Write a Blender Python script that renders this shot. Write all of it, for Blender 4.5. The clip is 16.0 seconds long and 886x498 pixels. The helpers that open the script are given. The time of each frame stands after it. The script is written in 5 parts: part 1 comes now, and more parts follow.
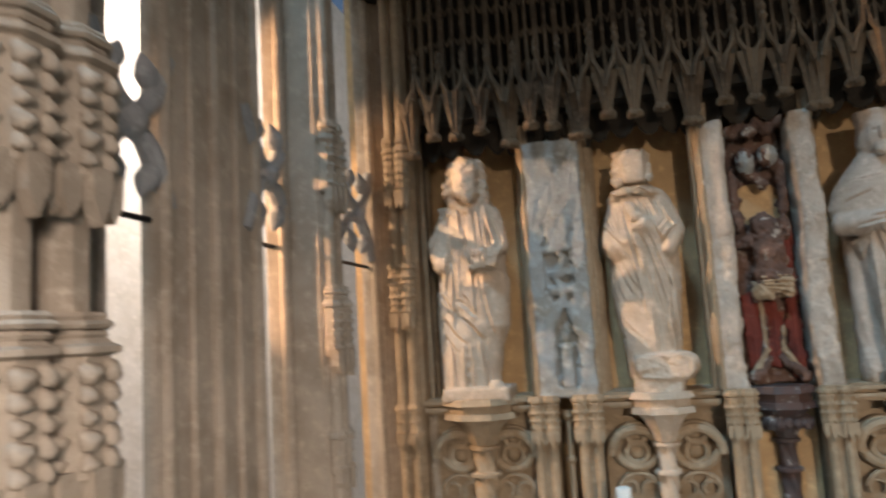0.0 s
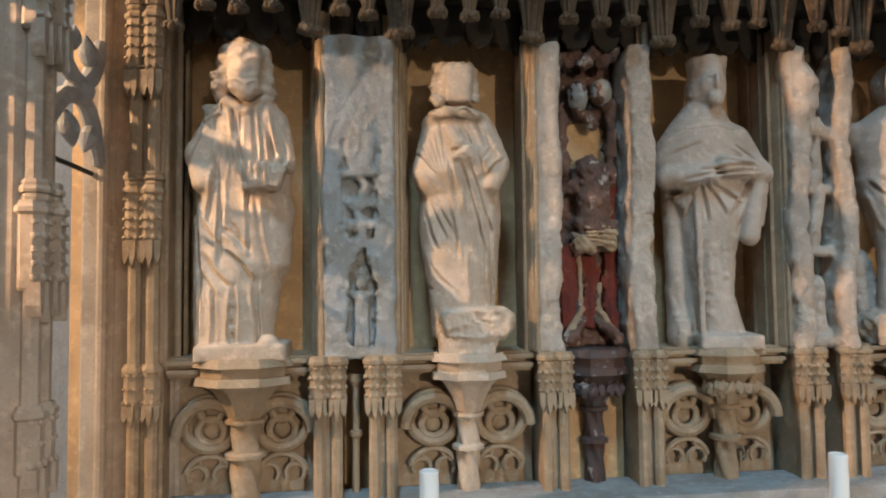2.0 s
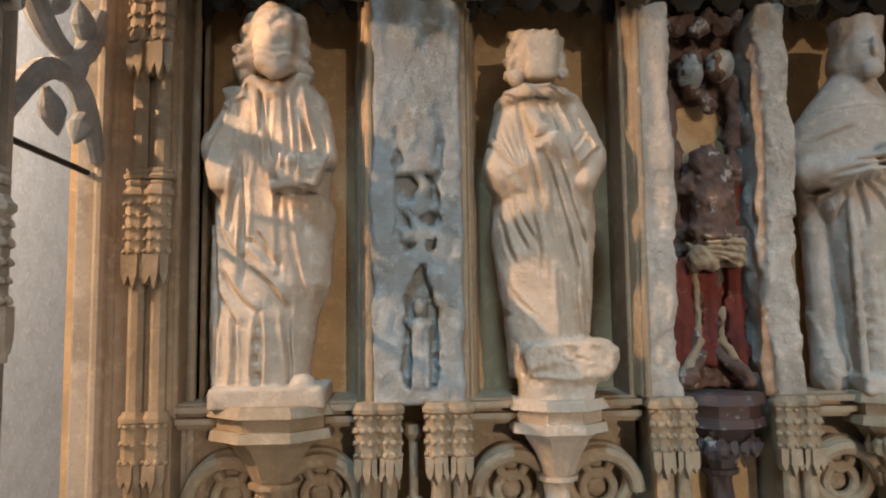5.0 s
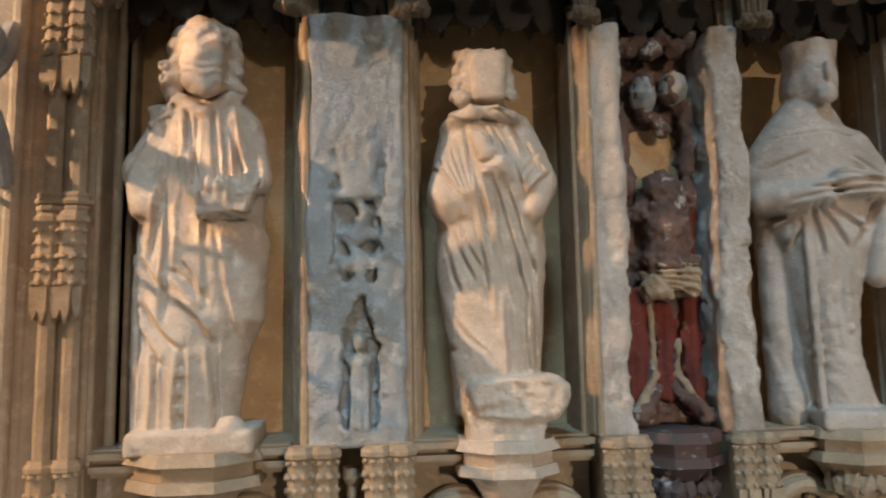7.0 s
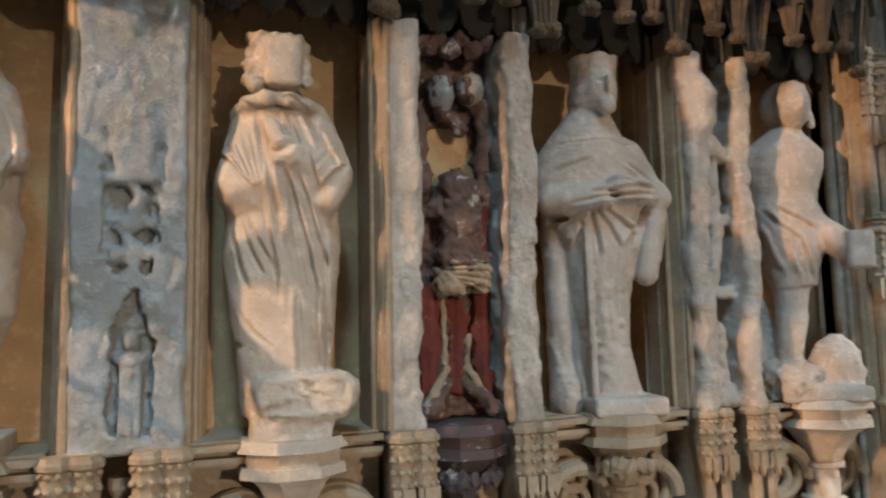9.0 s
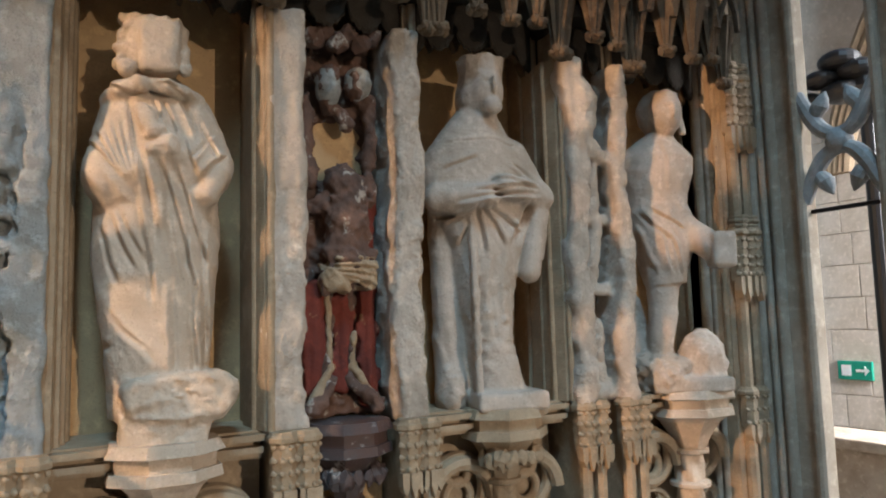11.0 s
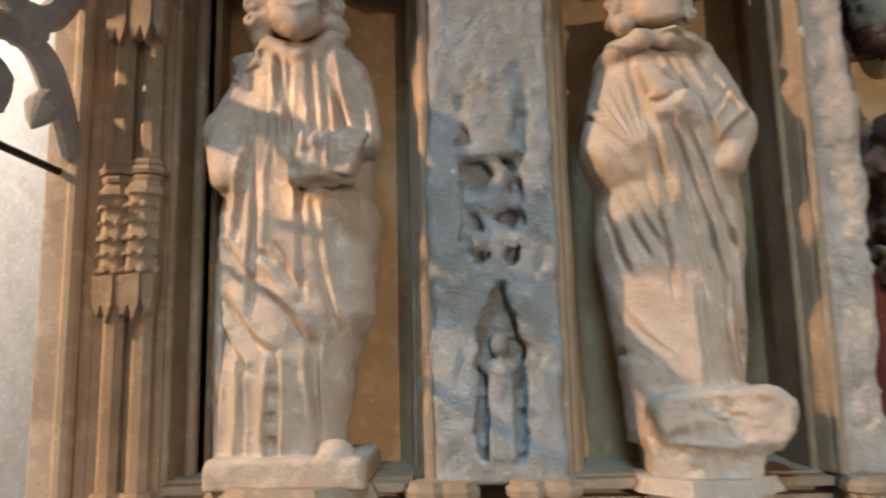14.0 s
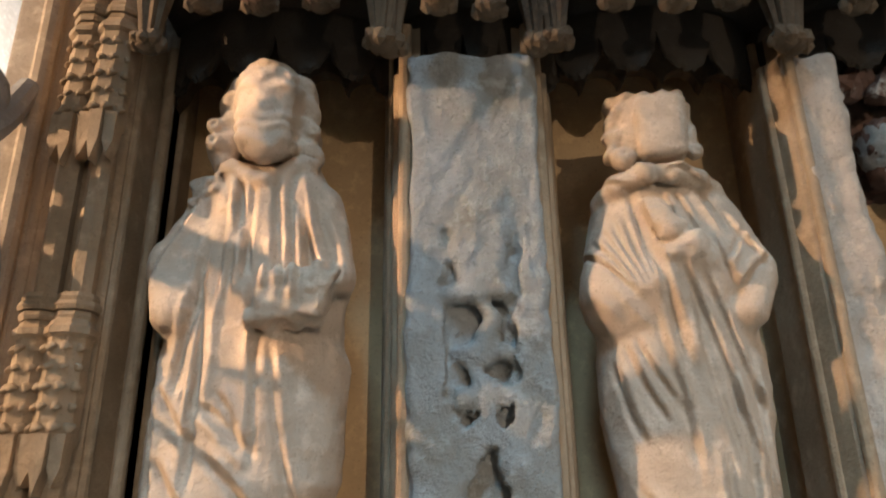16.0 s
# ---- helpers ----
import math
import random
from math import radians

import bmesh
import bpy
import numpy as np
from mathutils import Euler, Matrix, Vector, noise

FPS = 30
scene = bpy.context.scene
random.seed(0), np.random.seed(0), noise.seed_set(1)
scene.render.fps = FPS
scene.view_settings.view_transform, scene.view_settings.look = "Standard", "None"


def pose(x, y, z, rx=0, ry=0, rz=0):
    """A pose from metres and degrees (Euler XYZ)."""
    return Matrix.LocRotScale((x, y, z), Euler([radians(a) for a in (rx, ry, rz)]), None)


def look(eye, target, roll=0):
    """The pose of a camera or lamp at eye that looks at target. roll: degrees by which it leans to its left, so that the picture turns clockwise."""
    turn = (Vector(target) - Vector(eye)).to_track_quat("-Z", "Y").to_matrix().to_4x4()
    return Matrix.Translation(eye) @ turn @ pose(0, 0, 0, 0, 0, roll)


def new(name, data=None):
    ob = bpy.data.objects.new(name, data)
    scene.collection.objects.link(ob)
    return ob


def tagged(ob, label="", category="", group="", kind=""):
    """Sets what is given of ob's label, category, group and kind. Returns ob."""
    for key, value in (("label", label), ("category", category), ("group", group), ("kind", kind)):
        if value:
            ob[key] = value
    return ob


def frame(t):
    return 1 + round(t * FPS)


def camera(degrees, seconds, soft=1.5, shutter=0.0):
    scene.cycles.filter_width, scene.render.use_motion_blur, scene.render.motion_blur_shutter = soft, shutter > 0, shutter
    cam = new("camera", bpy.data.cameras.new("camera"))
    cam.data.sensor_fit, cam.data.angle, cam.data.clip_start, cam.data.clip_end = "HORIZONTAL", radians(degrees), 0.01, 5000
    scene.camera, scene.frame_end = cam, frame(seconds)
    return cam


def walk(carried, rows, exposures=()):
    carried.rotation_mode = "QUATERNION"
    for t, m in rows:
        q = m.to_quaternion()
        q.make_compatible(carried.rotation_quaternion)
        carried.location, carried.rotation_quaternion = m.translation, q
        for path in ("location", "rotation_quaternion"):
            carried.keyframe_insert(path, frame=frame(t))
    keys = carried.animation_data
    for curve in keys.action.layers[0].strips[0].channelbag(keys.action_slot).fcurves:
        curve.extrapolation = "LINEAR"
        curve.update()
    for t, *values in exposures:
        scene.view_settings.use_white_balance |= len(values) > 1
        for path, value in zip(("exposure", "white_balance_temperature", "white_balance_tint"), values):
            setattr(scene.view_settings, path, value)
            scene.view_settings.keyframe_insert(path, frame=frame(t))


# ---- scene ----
cam = camera(63.9, 16.0, soft=2.0, shutter=0.5)
PATH = [
    (0, (0.642, 0.069, 1.518), (0.151, 1.993, 1.761), -3.5),
    (0.5, (0.501, 0.292, 1.504), (0.316, 2.276, 1.674), -0.8),
    (1, (0.416, 0.474, 1.496), (0.438, 2.471, 1.614), -0.9),
    (1.5, (0.367, 0.604, 1.483), (0.588, 2.589, 1.596), -0.7),
    (2, (0.37, 0.685, 1.477), (0.607, 2.668, 1.578), -0.6),
    (2.5, (0.435, 0.758, 1.474), (0.659, 2.742, 1.589), -0.8),
    (3, (0.444, 0.83, 1.47), (0.644, 2.815, 1.603), -0.8),
    (3.5, (0.377, 0.961, 1.48), (0.55, 2.948, 1.633), -0.9),
    (4, (0.324, 1.07, 1.471), (0.465, 3.058, 1.637), -0.9),
    (4.2, (0.312, 1.1, 1.47), (0.451, 3.089, 1.633), -0.8),
    (6.3, (0.381, 1.287, 1.492), (0.46, 3.272, 1.724), -0.8),
    (6.5, (0.382, 1.291, 1.494), (0.494, 3.274, 1.733), -0.8),
    (7, (0.399, 1.3, 1.512), (0.612, 3.275, 1.74), -1.0),
    (7.5, (0.417, 1.307, 1.514), (0.764, 3.263, 1.739), -1.2),
    (8, (0.442, 1.31, 1.516), (0.908, 3.242, 1.736), -1.3),
    (8.5, (0.458, 1.314, 1.515), (1.04, 3.215, 1.728), -1.2),
    (9, (0.482, 1.32, 1.513), (1.173, 3.186, 1.717), -1.2),
    (9.5, (0.509, 1.317, 1.518), (1.329, 3.132, 1.711), -1.2),
    (10, (0.522, 1.318, 1.525), (1.446, 3.081, 1.71), -1.2),
    (10.2, (0.526, 1.315, 1.526), (1.476, 3.065, 1.709), -1.2),
    (12.3, (0.452, 1.374, 1.463), (1.403, 3.118, 1.694), -2.2),
    (12.5, (0.448, 1.396, 1.463), (1.29, 3.197, 1.684), -2.8),
    (13, (0.434, 1.495, 1.469), (0.952, 3.414, 1.684), -2.5),
    (13.5, (0.405, 1.625, 1.482), (0.556, 3.603, 1.731), -1.9),
    (14, (0.333, 1.728, 1.46), (0.255, 3.703, 1.768), -1.3),
    (14.5, (0.297, 1.823, 1.488), (0.133, 3.788, 1.824), -1.0),
    (15, (0.273, 1.891, 1.509), (0.19, 3.834, 1.977), -1.0),
    (15.5, (0.296, 1.898, 1.531), (0.275, 3.814, 2.103), -1.1),
    (16, (0.299, 1.904, 1.519), (0.327, 3.786, 2.196), -0.9),
]
walk(cam, [(t, look(eye, target, roll)) for t, eye, target, roll in PATH])

# ---- world, light, exposure ----
world = bpy.data.worlds.new("world")
scene.world = world
world.use_nodes = True
sky = world.node_tree.nodes.new("ShaderNodeTexSky")
sky.sky_type, sky.sun_disc = "NISHITA", False
sky.sun_elevation, sky.sun_rotation = radians(35), radians(160)
world.node_tree.links.new(sky.outputs[0], world.node_tree.nodes["Background"].inputs[0])
world.node_tree.nodes["Background"].inputs[1].default_value = 0.05
scene.view_settings.exposure = 0.0


def spot(name, eye, target, watts, colour, size, cone=60, blend=0.4):
    data = bpy.data.lights.new(name, "SPOT")
    data.energy, data.color, data.shadow_soft_size = watts, colour, size
    data.spot_size, data.spot_blend = radians(cone), blend
    ob = new(name, data)
    ob.matrix_world = look(eye, target)
    return ob


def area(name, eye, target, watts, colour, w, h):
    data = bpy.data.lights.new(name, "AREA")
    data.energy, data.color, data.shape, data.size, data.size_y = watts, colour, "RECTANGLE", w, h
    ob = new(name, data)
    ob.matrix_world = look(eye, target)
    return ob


# warm lamps of the aisle shining through the side screen, a distant nave lamp over the low west wall, added area lamps
# for daylight
spot("aisle_lamp", (-2.6, 2.12, 3.10), (0.1, 3.0, 1.45), 560, (1.0, 0.66, 0.40), 0.02, 40)
spot("second_aisle_lamp", (-2.6, 1.39, 2.45), (2.2, 3.0, 1.65), 900, (1.0, 0.60, 0.34), 0.03, 30)
spot("nave_lamp", (6.2, -17.0, 4.0), (1.25, 3.1, 0.88), 6600, (1.0, 0.82, 0.64), 0.05, 12.0, 1.0)
# added area lamp: cool light from above, no window is built or seen
area("overhead_daylight_fill", (-0.6, -3.0, 10.5), (1.0, 3.0, 1.3), 800, (0.42, 0.73, 1.0), 1.4, 1.8)
# invented fill with a narrow spread, only to brighten the left side screen
area("side_screen_fill", (2.3, -2.9, 2.4), (-0.45, 0.2, 1.0), 22, (1.0, 0.84, 0.74), 1.0, 1.4).data.spread = radians(42)
# area lamps added outside to brighten the walls behind the side screens
area("aisle_wall_fill", (6.2, 0.4, 3.6), (5.4, 4.6, 1.0), 420, (0.95, 0.96, 1.0), 2.0, 2.0).data.spread = radians(90)
area("nave_wall_fill", (-1.5, 4.6, 4.6), (-2.8, 6.0, 1.4), 250, (1.0, 0.92, 0.88), 1.4, 1.4)


# ---- materials ----
def stone(name, base, stain, scale=1.0, rough=0.85, bump=0.35, patch=None, patch_amount=0.5):
    """Limestone: fine grain, soft blotches, dark soil in patches, and if wanted patches of another colour."""
    m = bpy.data.materials.new(name)
    m.use_nodes = True
    nt = m.node_tree
    b = nt.nodes["Principled BSDF"]
    co = nt.nodes.new("ShaderNodeTexCoord")
    geo = nt.nodes.new("ShaderNodeNewGeometry")

    def tex(s, detail, r=0.6):
        n = nt.nodes.new("ShaderNodeTexNoise")
        n.inputs["Scale"].default_value, n.inputs["Detail"].default_value, n.inputs["Roughness"].default_value = s * scale, detail, r
        nt.links.new(geo.outputs["Position"], n.inputs["Vector"])
        return n

    def ramp(src, lo, hi):
        n = nt.nodes.new("ShaderNodeMapRange")
        n.inputs["From Min"].default_value, n.inputs["From Max"].default_value = lo, hi
        nt.links.new(src, n.inputs["Value"])
        return n.outputs["Result"]

    def mix(fac, a, c):
        n = nt.nodes.new("ShaderNodeMix")
        n.data_type = "RGBA"
        nt.links.new(fac, n.inputs["Factor"])
        for k, v in ((6, a), (7, c)):
            if isinstance(v, tuple):
                n.inputs[k].default_value = (*v, 1)
            else:
                nt.links.new(v, n.inputs[k])
        return n.outputs[2]

    big, mid, fine = tex(6, 4), tex(26, 6, 0.65), tex(160, 4, 0.7)
    col = mix(ramp(big.outputs["Fac"], 0.38, 0.68), base, stain)
    col = mix(ramp(mid.outputs["Fac"], 0.52, 0.74), col, tuple(min(1, c * 1.28) for c in base))
    col = mix(ramp(fine.outputs["Fac"], 0.58, 0.80), col, tuple(c * 0.55 for c in stain))
    if patch:
        p = tex(15, 5, 0.7)
        col = mix(ramp(p.outputs["Fac"], 0.62 - 0.24 * patch_amount, 0.68 - 0.24 * patch_amount), col, patch)
    nt.links.new(col, b.inputs["Base Color"])
    b.inputs["Roughness"].default_value = rough
    b.inputs["Specular IOR Level"].default_value = 0.3
    add = nt.nodes.new("ShaderNodeMath")
    add.operation = "MULTIPLY_ADD"
    nt.links.new(mid.outputs["Fac"], add.inputs[0])
    add.inputs[1].default_value = 2.2
    nt.links.new(fine.outputs["Fac"], add.inputs[2])
    bp = nt.nodes.new("ShaderNodeBump")
    bp.inputs["Strength"].default_value, bp.inputs["Distance"].default_value = min(1.0, bump), 0.006
    nt.links.new(add.outputs[0], bp.inputs["Height"])
    nt.links.new(bp.outputs["Normal"], b.inputs["Normal"])
    return m


def plain(name, colour, rough=0.5, metal=0.0):
    m = bpy.data.materials.new(name)
    m.use_nodes = True
    b = m.node_tree.nodes["Principled BSDF"]
    b.inputs["Base Color"].default_value, b.inputs["Roughness"].default_value, b.inputs["Metallic"].default_value = (*colour, 1), rough, metal
    n = m.node_tree.nodes.new("ShaderNodeTexNoise")
    n.inputs["Scale"].default_value = 90
    bp = m.node_tree.nodes.new("ShaderNodeBump")
    bp.inputs["Strength"].default_value, bp.inputs["Distance"].default_value = 0.1, 0.002
    m.node_tree.links.new(n.outputs["Fac"], bp.inputs["Height"])
    m.node_tree.links.new(bp.outputs["Normal"], b.inputs["Normal"])
    return m


STATUE = stone("statue_limestone", (0.54, 0.44, 0.345), (0.42, 0.33, 0.245), bump=0.5, rough=0.6)
STATUE_GREY = stone("statue_grey_limestone", (0.50, 0.42, 0.35), (0.38, 0.31, 0.245), bump=0.5, rough=0.6)
CARVED = stone("carved_limestone", (0.38, 0.285, 0.19), (0.25, 0.18, 0.112), bump=0.5, rough=0.62)
NICHE = stone("niche_ochre_stone", (0.54, 0.36, 0.19), (0.42, 0.275, 0.145), bump=0.2)
BROKEN = stone("broken_pale_stone", (0.57, 0.49, 0.41), (0.38, 0.32, 0.26), bump=1.0)
# the relief pier's blue-grey is cool daylight put into its stone colour
SLAB = stone("worn_grey_stone", (0.38, 0.395, 0.39), (0.27, 0.255, 0.22), bump=1.0)
# screen stone turned grey: cool light and shade on the tracery as colour
TRACERY = stone("cool_lit_tracery_stone", (0.36, 0.36, 0.355), (0.24, 0.235, 0.23), bump=0.4)
# shade under and inside the canopies, put into a near-black stone colour
DARK = stone("shaded_canopy_stone", (0.034, 0.026, 0.018), (0.02, 0.015, 0.011), bump=0.5)
# carved limestone in a darker copy: dim light on canopy fronts as colour
CANOPY_DIM = stone("dimmed_limestone", (0.15, 0.108, 0.07), (0.055, 0.039, 0.027), bump=0.5)
RED = stone("red_painted_stone", (0.17, 0.035, 0.022), (0.10, 0.025, 0.02), patch=(0.30, 0.17, 0.09), patch_amount=0.1)
FLESH = stone("flaking_painted_stone", (0.15, 0.085, 0.062), (0.07, 0.05, 0.045), patch=(0.36, 0.32, 0.28), patch_amount=0.18)
BLACKP = stone("blackened_paint", (0.06, 0.05, 0.05), (0.10, 0.05, 0.04), patch=(0.30, 0.28, 0.27), patch_amount=0.2, rough=0.5)
SCREEN = stone("screen_limestone", (0.43, 0.36, 0.285), (0.31, 0.25, 0.19), bump=0.3)
PLASTER = stone("pale_nave_stone", (0.66, 0.59, 0.51), (0.56, 0.49, 0.40), bump=0.2)
FLOORM = stone("floor_stone", (0.30, 0.26, 0.22), (0.20, 0.17, 0.14), bump=0.3)
IRON = plain("black_iron", (0.015, 0.015, 0.017), 0.5, 0.6)
WAX = plain("white_wax", (0.85, 0.84, 0.80), 0.35)
BRASS = plain("brass", (0.45, 0.30, 0.10), 0.35, 1.0)
LINEN = plain("white_linen", (0.72, 0.71, 0.68), 0.8)
GREEN = plain("sign_green", (0.01, 0.30, 0.20), 0.4)
WHITE = plain("sign_white", (0.8, 0.82, 0.8), 0.4)
BLACKWOOD = plain("black_carved_wood", (0.02, 0.02, 0.022), 0.35)


# ---- mesh helpers ----
def part(name, data, material, parent=None, label=""):
    """Links a bmesh or a mesh as one object, under a thing or a part if given."""
    if isinstance(data, bmesh.types.BMesh):
        me = bpy.data.meshes.new(name)
        bmesh.ops.recalc_face_normals(data, faces=data.faces)
        data.to_mesh(me)
        data.free()
    else:
        me = data
    if not me.materials:
        me.materials.append(material)
    ob = new(name, me)
    if parent:
        ob.parent = parent
    if label:
        ob["label"] = label
    return ob


def thing(name, label, category, at=(0, 0, 0), group="", kind=""):
    ob = new(name)
    ob.location = at
    return tagged(ob, label, category, group, kind)


def box(bm, x0, x1, y0, y1, z0, z1, bevel=0.0):
    r = bmesh.ops.create_cube(bm, size=1)
    for v in r["verts"]:
        v.co = Vector(((x0 + x1) / 2 + v.co.x * (x1 - x0), (y0 + y1) / 2 + v.co.y * (y1 - y0), (z0 + z1) / 2 + v.co.z * (z1 - z0)))
    if bevel:
        es = list({e for v in r["verts"] for e in v.link_edges})
        bmesh.ops.bevel(bm, geom=es, offset=bevel, segments=2, profile=0.6, affect="EDGES")


def lathe(bm, profile, cx=0, cy=0, sides=12, turn=0.0, flute=0.0, ribs=0, sx=1.0, sy=1.0):
    """A turned solid from (radius, z) pairs, top or bottom first; ribs cut flutes into it."""
    rings = []
    for r, z in profile:
        ring = []
        for i in range(sides):
            a = 2 * math.pi * i / sides + turn
            k = r * (1 - flute * (0.5 + 0.5 * math.cos(ribs * a))) if ribs else r
            ring.append(bm.verts.new((cx + sx * k * math.cos(a), cy + sy * k * math.sin(a), z)))
        rings.append(ring)
    for a, b in zip(rings, rings[1:]):
        for i in range(sides):
            bm.faces.new((a[i], a[(i + 1) % sides], b[(i + 1) % sides], b[i]))
    bm.faces.new(rings[0])
    bm.faces.new(rings[-1])


def prism(bm, pts, y0, y1):
    """A polygon in x, z, pushed from y0 to y1."""
    a = [bm.verts.new((x, y0, z)) for x, z in pts]
    b = [bm.verts.new((x, y1, z)) for x, z in pts]
    n = len(pts)
    for i in range(n):
        bm.faces.new((a[i], a[(i + 1) % n], b[(i + 1) % n], b[i]))
    bm.faces.new(a)
    bm.faces.new(b)


def plan(bm, pts, z0, z1):
    """A polygon in x, y, raised from z0 to z1."""
    a = [bm.verts.new((x, y, z0)) for x, y in pts]
    b = [bm.verts.new((x, y, z1)) for x, y in pts]
    n = len(pts)
    for i in range(n):
        bm.faces.new((a[i], a[(i + 1) % n], b[(i + 1) % n], b[i]))
    bm.faces.new(a)
    bm.faces.new(b)


def tube(bm, pts, r, sides=8, flat=1.0):
    """A round bar along points; r may be one radius or one for each point."""
    pts = [Vector(p) for p in pts]
    rings = []
    for i, p in enumerate(pts):
        d = (pts[min(i + 1, len(pts) - 1)] - pts[max(i - 1, 0)]).normalized()
        u = d.cross(Vector((0, 1, 0.01))).normalized()
        v = d.cross(u)
        k = r[i] if isinstance(r, (list, tuple)) else r
        rings.append([bm.verts.new(p + k * (math.cos(2 * math.pi * j / sides) * u + flat * math.sin(2 * math.pi * j / sides) * v)) for j in range(sides)])
    for a, b in zip(rings, rings[1:]):
        for j in range(sides):
            bm.faces.new((a[j], a[(j + 1) % sides], b[(j + 1) % sides], b[j]))
    bm.faces.new(rings[0])
    bm.faces.new(rings[-1])


def arc(cx, cz, r, a0, a1, y, n=14):
    return [(cx + r * math.cos(radians(a0 + (a1 - a0) * i / n)), y, cz + r * math.sin(radians(a0 + (a1 - a0) * i / n))) for i in range(n + 1)]


# ---- carving by distance fields ----
def vnoise(x, y, z, s, seed=0):
    """Smooth value noise from -1 to 1."""
    rng = np.random.RandomState(seed)
    t = rng.rand(32, 32, 32).astype(np.float32) * 2 - 1
    x, y, z = x * s + 100.3, y * s + 100.7, z * s + 100.1
    i, j, k = np.floor(x).astype(np.int32), np.floor(y).astype(np.int32), np.floor(z).astype(np.int32)
    u, v, w = x - i, y - j, z - k
    u, v, w = u * u * (3 - 2 * u), v * v * (3 - 2 * v), w * w * (3 - 2 * w)
    i, j, k = i & 31, j & 31, k & 31
    i1, j1, k1 = (i + 1) & 31, (j + 1) & 31, (k + 1) & 31
    a = t[i, j, k] * (1 - u) + t[i1, j, k] * u
    b = t[i, j1, k] * (1 - u) + t[i1, j1, k] * u
    c = t[i, j, k1] * (1 - u) + t[i1, j, k1] * u
    d = t[i, j1, k1] * (1 - u) + t[i1, j1, k1] * u
    return (a * (1 - v) + b * v) * (1 - w) + (c * (1 - v) + d * v) * w


def smin(a, b, k):
    h = np.clip(0.5 + 0.5 * (b - a) / k, 0, 1)
    return b + (a - b) * h - k * h * (1 - h)


def smax(a, b, k):
    return -smin(-a, -b, k)


def ball(p, c, r):
    """An ellipsoid with radii r round c."""
    x, y, z = (p[0] - c[0]) / r[0], (p[1] - c[1]) / r[1], (p[2] - c[2]) / r[2]
    return (np.sqrt(x * x + y * y + z * z) - 1) * min(r)


def limb(p, a, b, ra, rb):
    """A tapered rod from a to b."""
    a, b = np.array(a, np.float32), np.array(b, np.float32)
    d = b - a
    h = np.clip(((p[0] - a[0]) * d[0] + (p[1] - a[1]) * d[1] + (p[2] - a[2]) * d[2]) / float(d @ d), 0, 1)
    return np.sqrt((p[0] - a[0] - h * d[0]) ** 2 + (p[1] - a[1] - h * d[1]) ** 2 + (p[2] - a[2] - h * d[2]) ** 2) - (ra + (rb - ra) * h)


def block(p, c, r, e=0.005):
    """A box with half sizes r round c and edges rounded by e."""
    q = [np.abs(p[i] - c[i]) - (r[i] - e) for i in range(3)]
    out = np.sqrt(sum(np.maximum(v, 0) ** 2 for v in q))
    return out + np.minimum(np.maximum(np.maximum(q[0], q[1]), q[2]), 0) - e


def robe(p, rows):
    """A draped body: rows of (z, cx, cy, rx, ry) from the foot up."""
    zs = [r[0] for r in rows]
    cx, cy, rx, ry = (np.interp(p[2], zs, [r[i] for r in rows]) for i in (1, 2, 3, 4))
    x, y = (p[0] - cx) / rx, (p[1] - cy) / ry
    d = (np.sqrt(x * x + y * y) - 1) * np.minimum(rx, ry)
    return np.maximum(d, np.maximum(zs[0] - p[2], p[2] - zs[-1])), np.arctan2(x, -y)


def crease(v):
    """Sharp valleys between round folds."""
    return np.abs(np.sin(v)) * 2 - 1.2


def band(z, lo, hi, soft=0.04):
    return np.clip((z - lo) / soft, 0, 1) * np.clip((hi - z) / soft, 0, 1)


